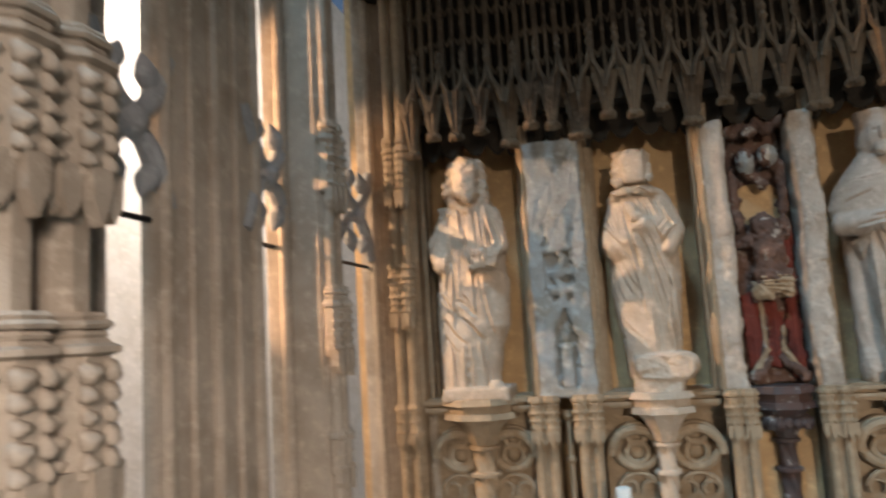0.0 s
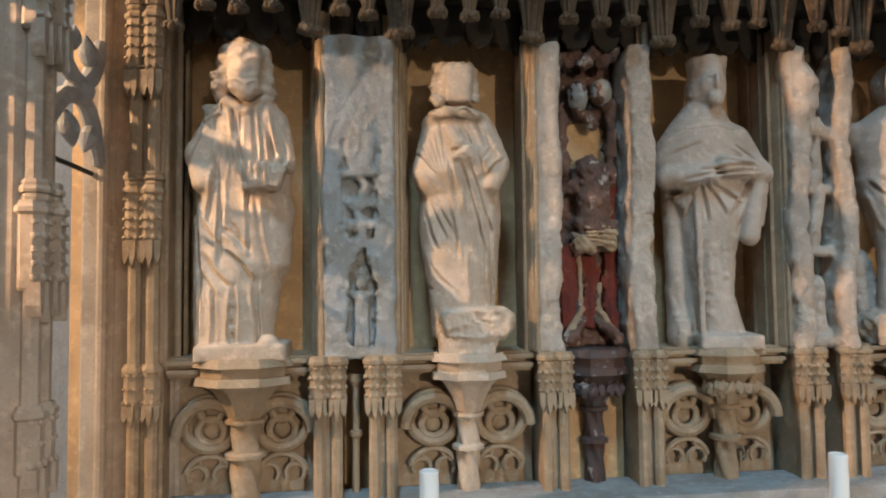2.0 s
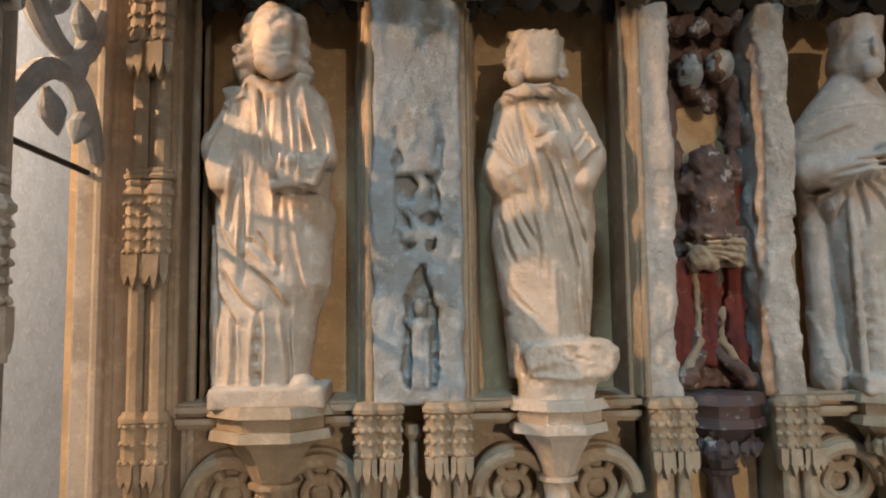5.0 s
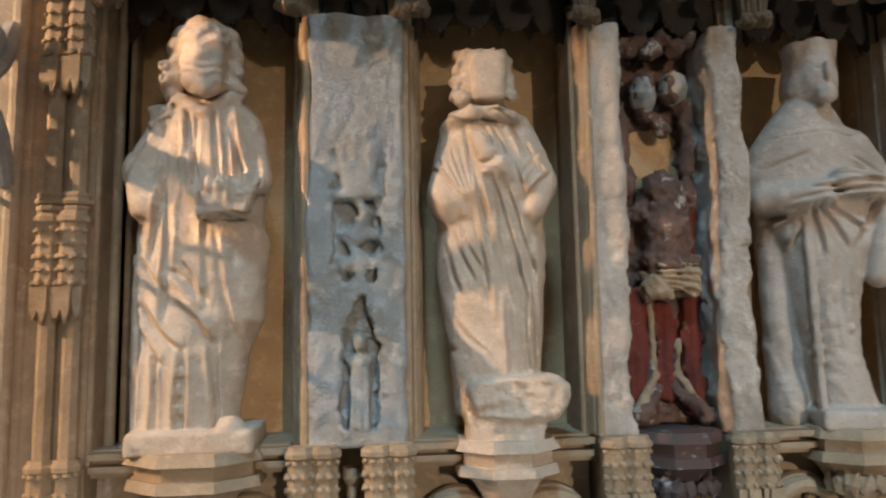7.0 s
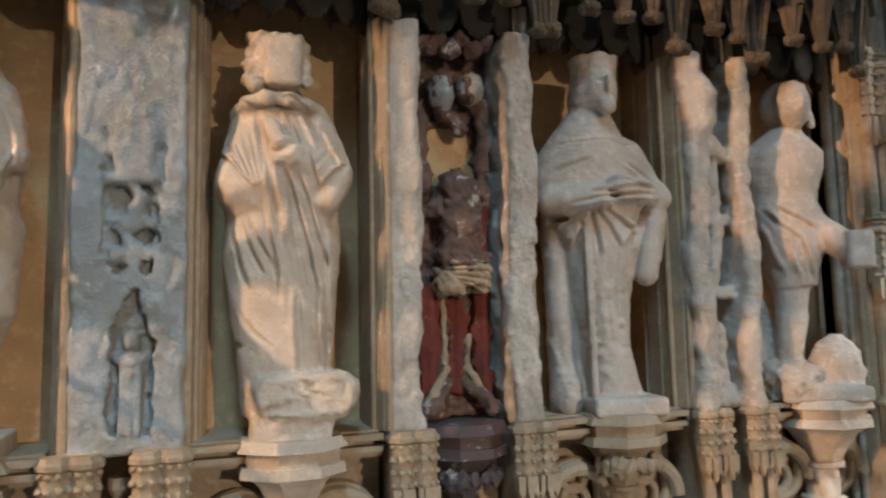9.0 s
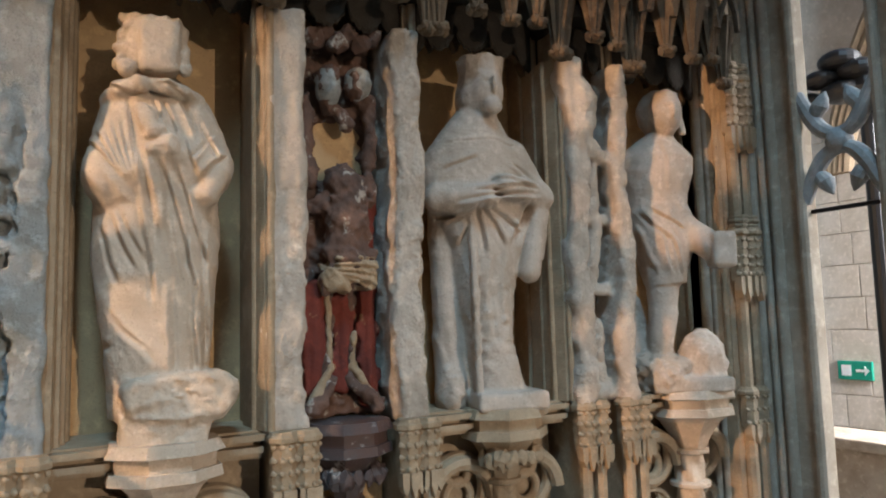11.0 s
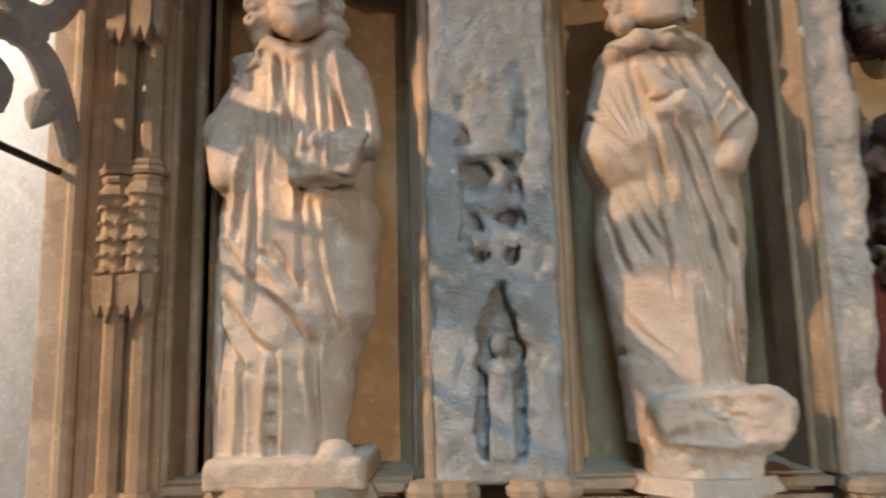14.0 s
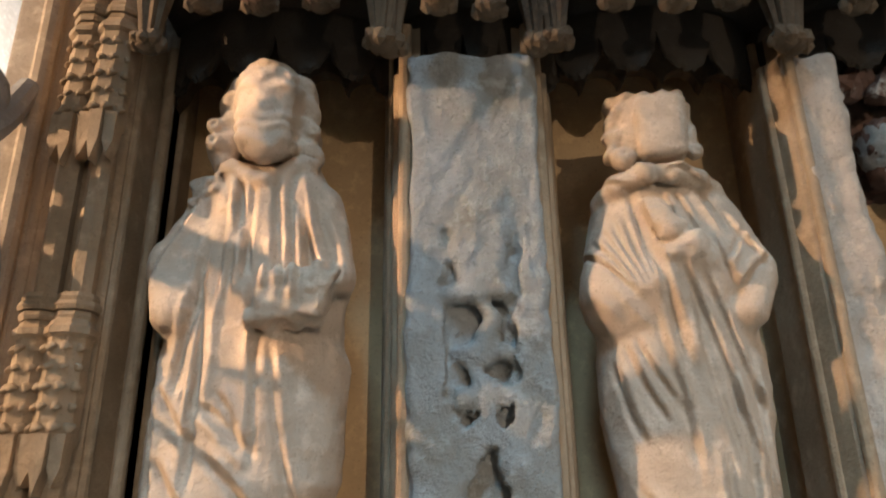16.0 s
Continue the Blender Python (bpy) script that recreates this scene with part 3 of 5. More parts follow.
# ---- blind tracery below ----
def tracery(label, x, w, flip):
    """One light of blind tracery: an arch over a circle with two drops, and a trefoil head over a plain field."""
    ob = thing("blind_tracery", label, "carved panel", (x, 3.12, 0), "blind tracery lights")
    z = 1.03
    r = w * 0.42
    bm = bmesh.new()
    tube(bm, arc(0, z, r, 0, 360, -0.004, 28), 0.018, 8)
    part("circle", bm, CARVED, ob)
    bm = bmesh.new()
    tube(bm, arc(0, z - 0.03, w * 0.5, 0, 180, -0.03, 20), 0.021, 8)
    part("arch", bm, CARVED, ob)
    for k, (dx, dz, rr) in enumerate(((0.0, r * 0.50, r * 0.42), (0.0, -r * 0.30, r * 0.5))):
        bm = bmesh.new()
        tube(bm, arc(dx, z + dz, rr, 0, 360, 0.0, 18), 0.013, 8)
        part("foil", bm, CARVED, ob)
        bm = bmesh.new()
        bmesh.ops.create_icosphere(bm, subdivisions=2, radius=rr * 0.75)
        for v in bm.verts:
            v.co = Vector((dx + v.co.x, 0.022 + v.co.y * 0.45, z + dz + v.co.z))
        part("boss", bm, CARVED, ob)
    zt = z - r - 0.085
    for dx, dz, rr in ((-0.5, 0.0, 0.36), (0.5, 0.0, 0.36), (0.0, 0.42, 0.40)):
        bm = bmesh.new()
        tube(bm, arc(dx * r, zt + dz * r, rr * r, -40 if dx else 0, 220 if dx else 180, 0.0, 14), 0.008, 6)
        part("cusp", bm, CARVED, ob)
    bm = bmesh.new()
    tube(bm, arc(0, zt - 0.02, r * 1.0, 20, 160, -0.004, 16), 0.010, 6)
    part("head", bm, CARVED, ob)
    return ob


for c in NICHES:
    for s in (-1, 1):
        tracery("brown limestone blind tracery with circles and trefoil", c + s * 0.115 + 0.002, 0.20, s)
    bm = bmesh.new()
    box(bm, c - 0.235, c + 0.235, 3.150, BACK + 0.002, 0.78, 1.188)
    structure("panel", "brown stone field of the blind tracery", "panel", bm, CARVED)
bm = bmesh.new()
box(bm, 1.07, 1.30, 3.14, BACK + 0.003, 0.78, 1.20)
structure("panel", "brown stone field below the red niche", "panel", bm, NICHE)

# slim balusters in the dark slots between the twin shafts
for x in (0.36, 2.02):
    bm = bmesh.new()
    lathe(bm, [(0.012, 0.78), (0.012, 0.97), (0.022, 0.98), (0.022, 0.995), (0.012, 1.0), (0.012, 1.14), (0.024, 1.16), (0.024, 1.185)], x, 3.10, 12)
    tagged(part("baluster", bm, CARVED), "slim turned brown stone baluster in a dark slot", "baluster", "slot balusters")


# ---- pinnacled buttresses at the ends ----
def pinnacle(label, x, y, wide, tall, face=0.0, levels=((1.55, 1.80), (2.08, 2.36)), material=CARVED):
    """Clustered square shafts in stages: banded caps and crocketed gabled turrets at two levels."""
    ob = thing("pinnacled_buttress", label, "buttress", (x, y, 0), "pinnacled buttresses")
    ob.rotation_euler = (0, 0, face)
    for s in (-1, 1):
        for z0, z1 in levels:
            bm = bmesh.new()
            crocket_head(bm, s * wide * 0.26, -0.012 if s > 0 else 0.0, z0, z1, wide * 0.52, 5)
            crockets(part("crocketed_turret", bm, material, ob), s * wide * 0.26, -0.012 if s > 0 else 0.0, z0, z1, wide * 0.52, 5, material)
            bm = bmesh.new()
            for dz, k in ((0.0, 0.40), (0.016, 0.46), (0.03, 0.40)):
                lathe(bm, [(wide * k * 0.72, z1 + dz), (wide * k * 0.78, z1 + dz + 0.007), (wide * k * 0.72, z1 + dz + 0.014)], s * wide * 0.26, -0.006, 8, math.pi / 8)
            part("band", bm, material, ob)
        bm = bmesh.new()
        lathe(bm, [(wide * 0.2, 0.6), (wide * 0.2, tall)], s * wide * 0.26, 0, 8, math.pi / 8)
        part("shaft", bm, material, ob)
    bm = bmesh.new()
    prof = [(-wide * 0.5, 0.03), (-wide * 0.30, 0.012), (wide * 0.30, 0.012), (wide * 0.5, 0.03), (wide * 0.5, 0.16), (-wide * 0.5, 0.16)]
    plan(bm, prof, 0.6, tall)
    part("core", bm, material, ob)
    for s in (-1, 1):
        bm = bmesh.new()
        crocket_head(bm, s * wide * 0.26, 0, 1.06, 1.24, wide * 0.48, 3)
        crockets(part("foot_turret", bm, material, ob), s * wide * 0.26, 0, 1.06, 1.24, wide * 0.48, 3, material)
    return ob


pinnacle("crocketed limestone buttress at the end of the altar screen", -0.300, 3.02, 0.105, 3.3)
pinnacle("crocketed limestone buttress at the end of the altar screen", 2 * XC + 0.300, 3.02, 0.105, 3.3)


# ---- statues ----
def statue(label, mesh, at, material=STATUE, turn=0):
    ob = part("statue", mesh, material)
    ob.location = at
    ob.rotation_euler = (0, 0, radians(turn))
    return tagged(ob, label, "statue", "statues of the altar screen")


def bearded(p):
    """A robed, long-bearded figure holding a book, in a cape with pleats."""
    x, y, z = p
    d, a = robe(p, [(0.0, -0.032, 0.0, 0.128, 0.095), (0.10, -0.034, 0, 0.126, 0.092), (0.20, -0.028, 0, 0.136, 0.094), (0.30, -0.014, 0, 0.148, 0.096), (0.45, -0.010, 0, 0.150, 0.098),
                    (0.60, 0.0, 0, 0.148, 0.095), (0.72, 0.005, 0, 0.134, 0.088), (0.80, 0.01, 0, 0.108, 0.078), (0.86, 0.012, 0, 0.078, 0.066), (0.92, 0.012, 0, 0.055, 0.055)])
    # upper arm and hanging sleeve on one side, its hem cut square above the robe
    arm = smin(limb(p, (-0.092, 0.0, 0.785), (-0.142, -0.015, 0.66), 0.040, 0.046), limb(p, (-0.145, -0.020, 0.66), (-0.125, -0.065, 0.57), 0.044, 0.036), 0.02)
    arm = smax(arm, (0.535 + 0.25 * (x + 0.15)) - z, 0.006)
    d = smin(d, arm, 0.025)
    # the other forearm comes forward and ends in a broken block of hand and book
    d = smin(d, limb(p, (0.098, 0.0, 0.775), (0.128, -0.025, 0.66), 0.038, 0.034), 0.02)
    fore = limb(p, (0.132, -0.030, 0.635), (0.085, -0.120, 0.585), 0.034, 0.030)
    fore = smin(fore, block((x - 0.25 * (z - 0.58), y, z), (0.078, -0.118, 0.575), (0.058, 0.026, 0.040), 0.012) + rough(p, 0.007, 30, 3), 0.010)
    fore = smin(fore, limb(p, (0.045, -0.135, 0.60), (0.115, -0.130, 0.615), 0.014, 0.012), 0.006)
    d = smin(d, fore, 0.005)
    d = smax(d, -limb(p, (0.075, -0.155, 0.535), (0.150, -0.110, 0.530), 0.010, 0.016), 0.004)
    # chest pleats
    for i in range(6):
        d = d - pleat(p, -0.035 + 0.020 * i, 0.81, -0.045 + 0.026 * i, 0.585 - 0.012 * abs(i - 2), 0.009, 0.007, 1 if i < 3 else -1)
    # cape border with a ragged edge, and folds of the shadowed arm
    d = d - pleat(p, -0.060, 0.83, 0.010, 0.545, 0.012, 0.012, -1) - pleat(p, 0.075, 0.83, 0.115, 0.62, 0.012, 0.010)
    d = d - pleat(p, -0.115, 0.76, -0.165, 0.60, 0.012, 0.008) - pleat(p, -0.09, 0.70, -0.115, 0.44, 0.012, 0.009, -1) - pleat(p, 0.125, 0.75, 0.155, 0.60, 0.014, 0.008)
    d = d - pleat(p, -0.065, 0.60, -0.080, 0.40, 0.008, 0.006) - pleat(p, -0.045, 0.58, -0.050, 0.42, 0.008, 0.006)
    # lower robe: long hanging panels, a knee fold, pleats and a fringed band at the hem
    d = d - 0.009 * band(z, 0.25, 0.53, 0.05) * np.clip((x - 0.005) / 0.03, 0, 1) * (y < 0)
    for q in ((0.012, 0.55, 0.012, 0.33, 0.010, 0.010, -1), (-0.055, 0.60, -0.062, 0.40, 0.009, 0.011, 1), (-0.085, 0.58, -0.078, 0.30, 0.012, 0.012, -1), (0.055, 0.50, 0.095, 0.27, 0.010, 0.009, 1), (-0.145, 0.50, -0.115, 0.24, 0.012, 0.010, 1),
              (-0.115, 0.34, -0.030, 0.24, 0.012, 0.012, 1), (-0.070, 0.40, 0.020, 0.33, 0.014, 0.013, -1), (-0.030, 0.35, 0.045, 0.26, 0.012, 0.012, 1), (-0.020, 0.44, 0.015, 0.37, 0.010, 0.010, 1), (-0.125, 0.45, -0.060, 0.37, 0.010, 0.009, 1), (-0.13, 0.29, -0.06, 0.20, 0.010, 0.009, 1),
              (-0.125, 0.24, -0.128, 0.02, 0.010, 0.010, 1), (-0.098, 0.23, -0.100, 0.02, 0.008, 0.010, -1), (-0.072, 0.22, -0.072, 0.02, 0.008, 0.010, 1), (-0.042, 0.22, -0.042, 0.03, 0.010, 0.014, -1), (-0.010, 0.22, -0.008, 0.03, 0.008, 0.012, 1), (0.030, 0.24, 0.035, 0.03, 0.010, 0.012, -1), (0.060, 0.25, 0.062, 0.05, 0.008, 0.009, 1)):
        d = d - 0.8 * pleat(p, *q)
    d = d - 0.003 * np.sign(np.sin(z * 150)) * band(z, 0.04, 0.20, 0.01) * (np.abs(x + 0.030) < 0.010) * (y < 0)
    d = smin(d, ball(p, (0.085, -0.085, 0.05), (0.035, 0.035, 0.025)), 0.01)
    d = smax(d, -limb(p, (0.04, -0.14, 0.03), (0.12, -0.12, 0.028), 0.007, 0.010), 0.005)
    d = d - 0.004 * np.abs(vnoise(x, y, z * 0.8, 9, 303)) * band(z, 0.04, 0.56, 0.05) - 0.002 * drape(p, 11, 0.12, 0.3, 301) * band(z, 0.05, 0.54, 0.05) - 0.0025 * drape(p, 34, 0.05, 0.12, 311) * band(z, 0.54, 0.82, 0.05)
    # flap of the cape on the shoulder, with a cross raised on it
    flap = block((x + 0.35 * (z - 0.785), y + 0.6 * (x + 0.098), z), (-0.095, -0.036, 0.785), (0.034, 0.014, 0.042), 0.006)
    d = smin(d, flap + rough(p, 0.004, 40, 12), 0.008)
    for ax, az, bx, bz in ((-0.122, 0.775, -0.078, 0.792), (-0.108, 0.758, -0.093, 0.808)):
        d = smin(d, limb(p, (ax, -0.052 - 0.6 * (ax + 0.098), az), (bx, -0.052 - 0.6 * (bx + 0.098), bz), 0.0075, 0.0075), 0.003)
        for ex, ez in ((ax, az), (bx, bz)):
            d = smin(d, ball(p, (ex, -0.052 - 0.6 * (ex + 0.098), ez), (0.010, 0.009, 0.010)), 0.003)
    # neck folds of the cape
    d = smin(d, limb(p, (-0.072, -0.05, 0.845), (0.005, -0.082, 0.795), 0.018, 0.014), 0.012)
    d = smin(d, limb(p, (0.085, -0.04, 0.855), (0.012, -0.082, 0.795), 0.020, 0.014), 0.012)
    # long head hacked in waves, tapering into the beard
    head = smin(ball(p, (0.0, -0.030, 0.955), (0.070, 0.070, 0.080)), limb(p, (0.004, -0.075, 0.985), (0.010, -0.092, 0.862), 0.050, 0.038), 0.020)
    head = smin(head, block(p, (0.008, -0.075, 0.925), (0.052, 0.045, 0.075), 0.025), 0.012)
    wave = np.sin(185 * z - 110 * np.abs(x - 0.006) + 6 * vnoise(x, y, z, 24, 67))
    head = head - 0.0022 * wave * band(z, 0.84, 1.03, 0.02) * (y < -0.06) + rough(p, 0.003, 30, 68)
    for k in (-1, 1):
        lock = limb(p, (k * 0.050, -0.030, 0.995), (k * 0.076 - 0.002, -0.035, 0.860), 0.034, 0.026)
        lock = lock - 0.004 * np.sin(135 * z + 70 * y + k) - 0.003 * np.sin(150 * y + 60 * z)
        head = smin(head, lock, 0.008)
    d = smin(smax(d, -(head - 0.008), 0.006), head, 0.002)
    for cx, cz, r in ((-0.092, 0.918, 0.017), (-0.090, 0.885, 0.018), (0.086, 0.905, 0.015)):
        c = ball(p, (cx, -0.055, cz), (r, r, r))
        d = smin(d, smax(c, -ball(p, (cx, -0.055 - r, cz), (0.006, 0.008, 0.006)), 0.004), 0.008)
    # stepped foot, chamfered
    d = smin(d, block(p, (0.0, -0.01, 0.018), (0.142, 0.112, 0.030), 0.012), 0.008)
    return d + rough(p, 0.0016, 40, 61) + 0.002 * vnoise(x, y, z, 12, 66)


def shepherd(p):
    """A beardless figure in a wide-sleeved mantle, one arm across the breast, standing on a hacked beast."""
    x, y, z = p
    d, a = robe(p, [(0.05, -0.01, 0, 0.105, 0.085), (0.15, -0.015, 0, 0.108, 0.088), (0.28, -0.016, 0, 0.122, 0.09), (0.42, -0.018, 0, 0.136, 0.094), (0.50, -0.016, 0, 0.138, 0.094),
                    (0.58, -0.012, 0, 0.132, 0.090), (0.68, -0.010, 0, 0.146, 0.088), (0.76, -0.018, 0, 0.124, 0.080), (0.82, -0.026, 0, 0.088, 0.068), (0.86, -0.03, 0, 0.048, 0.048), (0.90, -0.03, 0, 0.045, 0.045)])
    # one wide sleeve hangs with a crisp lower hem
    arm = smin(limb(p, (-0.080, 0.0, 0.765), (-0.104, -0.028, 0.62), 0.052, 0.064), limb(p, (-0.104, -0.040, 0.595), (-0.045, -0.066, 0.600), 0.064, 0.052), 0.04)
    for i in range(6):
        t = i / 5
        arm = arm - 1.3 * pleat(p, -0.165 + 0.100 * t, 0.69 + 0.07 * t, -0.085 + 0.030 * t, 0.595, 0.006, 0.007)
    arm = arm - 0.004 * drape(p, 26, 0.8, 0.6, 325) * band(z, 0.53, 0.62, 0.03)
    arm = smax(arm, (0.542 - 0.10 * (x + 0.10) + 0.006 * np.sin(60 * x)) - z, 0.005)
    d = smin(d, arm, 0.030)
    d = smax(d, -limb(p, (-0.150, -0.075, 0.530), (-0.045, -0.112, 0.524), 0.009, 0.010), 0.004)
    # the other arm lies across the breast; its sleeve falls in a loop with a slit
    arm = smin(limb(p, (0.055, 0.0, 0.765), (0.092, -0.020, 0.640), 0.050, 0.060), limb(p, (0.098, -0.040, 0.625), (0.005, -0.088, 0.660), 0.050, 0.036), 0.04)
    arm = smin(arm, limb(p, (0.112, -0.060, 0.610), (0.098, -0.075, 0.560), 0.034, 0.026), 0.012)
    for q in ((0.085, 0.74, 0.125, 0.64, 0.008, 0.009, 1), (0.115, 0.70, 0.060, 0.63, 0.007, 0.008, 1), (0.13, 0.66, 0.070, 0.60, 0.007, 0.009, -1), (0.045, 0.69, 0.08, 0.60, 0.007, 0.008, 1)):
        arm = arm - pleat(p, *q)
    d = smin(d, arm, 0.030)
    d = smax(d, -limb(p, (0.080, -0.125, 0.590), (0.108, -0.115, 0.552), 0.008, 0.014), 0.004)
    d = smax(d, -limb(p, (0.045, -0.130, 0.610), (0.085, -0.115, 0.535), 0.006, 0.012), 0.004)
    # broken wrist, and the stump of a hand above it
    d = smin(d, limb(p, (0.005, -0.112, 0.665), (-0.018, -0.115, 0.655), 0.022, 0.016) + rough(p, 0.005, 40, 7), 0.006)
    d = smin(d, limb(p, (-0.040, -0.090, 0.745), (-0.018, -0.106, 0.700), 0.018, 0.022) + rough(p, 0.003, 40, 8), 0.006)
    # long folds of the mantle
    for q in ((-0.062, 0.79, -0.005, 0.45, 0.012, 0.012, 1), (-0.015, 0.78, 0.0, 0.72, 0.008, 0.008, 1), (0.025, 0.79, 0.060, 0.69, 0.009, 0.010, -1), (0.0, 0.78, 0.035, 0.70, 0.007, 0.009, 1),
              (0.0, 0.63, 0.085, 0.33, 0.009, 0.012, 1), (0.03, 0.62, 0.105, 0.40, 0.009, 0.011, 1), (-0.010, 0.57, 0.030, 0.30, 0.011, 0.012, -1), (-0.045, 0.55, -0.010, 0.30, 0.010, 0.012, 1),
              (-0.105, 0.51, -0.055, 0.39, 0.008, 0.011, 1), (-0.085, 0.52, -0.035, 0.41, 0.008, 0.011, 1), (-0.125, 0.48, -0.085, 0.36, 0.010, 0.009, 1), (-0.110, 0.30, -0.040, 0.22, 0.010, 0.006, 1), (-0.09, 0.24, -0.02, 0.17, 0.010, 0.006, -1),
              (0.010, 0.34, 0.008, 0.15, 0.012, 0.012, -1), (0.075, 0.36, 0.080, 0.14, 0.012, 0.011, 1), (0.055, 0.46, 0.065, 0.34, 0.008, 0.009, 1), (0.098, 0.48, 0.102, 0.16, 0.010, 0.009, 1)):
        d = d - 0.72 * pleat(p, *q)
    d = d - 0.004 * np.abs(vnoise(x + 0.4 * z, y, z * 0.7, 10, 323)) * band(z, 0.12, 0.54, 0.05) - 0.0022 * drape(p, 14, 0.42, 0.25, 321) * band(z, 0.14, 0.52, 0.05)
    d = smax(d, -limb(p, (0.036, -0.118, 0.33), (0.044, -0.105, 0.12), 0.010, 0.020), 0.008)
    d = smax(d, -ball(p, (-0.135, -0.06, 0.215), (0.030, 0.05, 0.012)), 0.006)
    # cloth collar lying in a ring on the shoulders, knotted in front
    ring = ((-0.128, -0.020, 0.785), (-0.098, -0.062, 0.800), (-0.050, -0.088, 0.812), (0.0, -0.090, 0.806), (0.040, -0.074, 0.800), (0.070, -0.035, 0.795))
    for q, w in zip(ring, ring[1:]):
        d = smin(d, limb(p, q, w, 0.017, 0.017), 0.010)
    for q in ((-0.12, 0.812, -0.06, 0.790, 0.006, 0.006, 1), (-0.07, 0.832, -0.035, 0.795, 0.006, 0.006, -1), (0.0, 0.822, 0.05, 0.790, 0.006, 0.006, 1), (-0.02, 0.815, 0.03, 0.812, 0.005, 0.005, 1)):
        d = d - pleat(p, *q)
    d = smin(d, ball(p, (-0.048, -0.098, 0.806), (0.016, 0.014, 0.018)), 0.005)
    # square head: neck, face worn to a flat plane, thick wavy hair with a rolled curl at each jaw
    d = smin(d, limb(p, (-0.03, -0.015, 0.80), (-0.03, -0.025, 0.87), 0.046, 0.044), 0.010)
    head = block(p, (-0.030, -0.025, 0.915), (0.064, 0.066, 0.074), 0.050)
    face = block(p, (-0.014, -0.078, 0.898), (0.046, 0.034, 0.066), 0.022) + 0.10 * np.maximum(0, 0.89 - z) * np.abs(x + 0.014) / 0.046
    head = smin(head, face, 0.004)
    head = smax(head, -(y + 0.112) - rough(p, 0.002, 30, 4), 0.006)
    hair = limb(p, (-0.078, -0.045, 0.960), (-0.092, -0.055, 0.868), 0.026, 0.020)
    hair = smin(hair, limb(p, (-0.070, -0.062, 0.958), (0.018, -0.070, 0.962), 0.022, 0.020), 0.012)
    hair = smin(hair, limb(p, (0.034, -0.050, 0.960), (0.040, -0.060, 0.862), 0.015, 0.014), 0.010)
    hair = hair - 0.0045 * np.sin(150 * z + 40 * x + 60 * y) * (x < -0.05) - 0.003 * np.sin(190 * x - 120 * z)
    head = smin(head, hair, 0.004)
    for cx, cz, r in ((-0.082, 0.850, 0.022), (0.042, 0.852, 0.014)):
        c = ball(p, (cx, -0.075, cz), (r, r, r))
        head = smin(head, smax(c, -ball(p, (cx, -0.075 - r, cz), (0.006, 0.009, 0.006)), 0.004), 0.003)
    head = smax(head, -limb(p, (-0.022, -0.119, 0.862), (-0.002, -0.119, 0.862), 0.005, 0.005), 0.004)
    head = head + rough(p, 0.003, 26, 14)
    d = smin(d, head, 0.003)
    d = smax(d, -ball(p, (-0.045, -0.095, 0.832), (0.022, 0.022, 0.007)), 0.004)
    d = smax(d, -ball(p, (0.020, -0.095, 0.832), (0.018, 0.022, 0.007)), 0.004)
    # the beast under the feet, hacked flat in front
    b = block(p, (0.032, -0.050, 0.100 ), (0.118, 0.088, 0.050), 0.036) + 0.010 * vnoise(x, y, z, 14, 72)
    b = smin(b, ball(p, (0.128, -0.05, 0.108), (0.036, 0.06, 0.036)), 0.03)
    b = smin(b, block(p, (0.005, -0.03, 0.02), (0.095, 0.085, 0.045), 0.02), 0.02)
    b = smax(b, -block(p, (0.04, -0.185, 0.10), (0.10, 0.060, 0.040), 0.015) - rough(p, 0.006, 30, 6), 0.008)
    d = smin(d, b + rough(p, 0.007, 26, 71), 0.012)
    return d + rough(p, 0.0016, 40, 75) + 0.002 * vnoise(x, y, z, 12, 76)


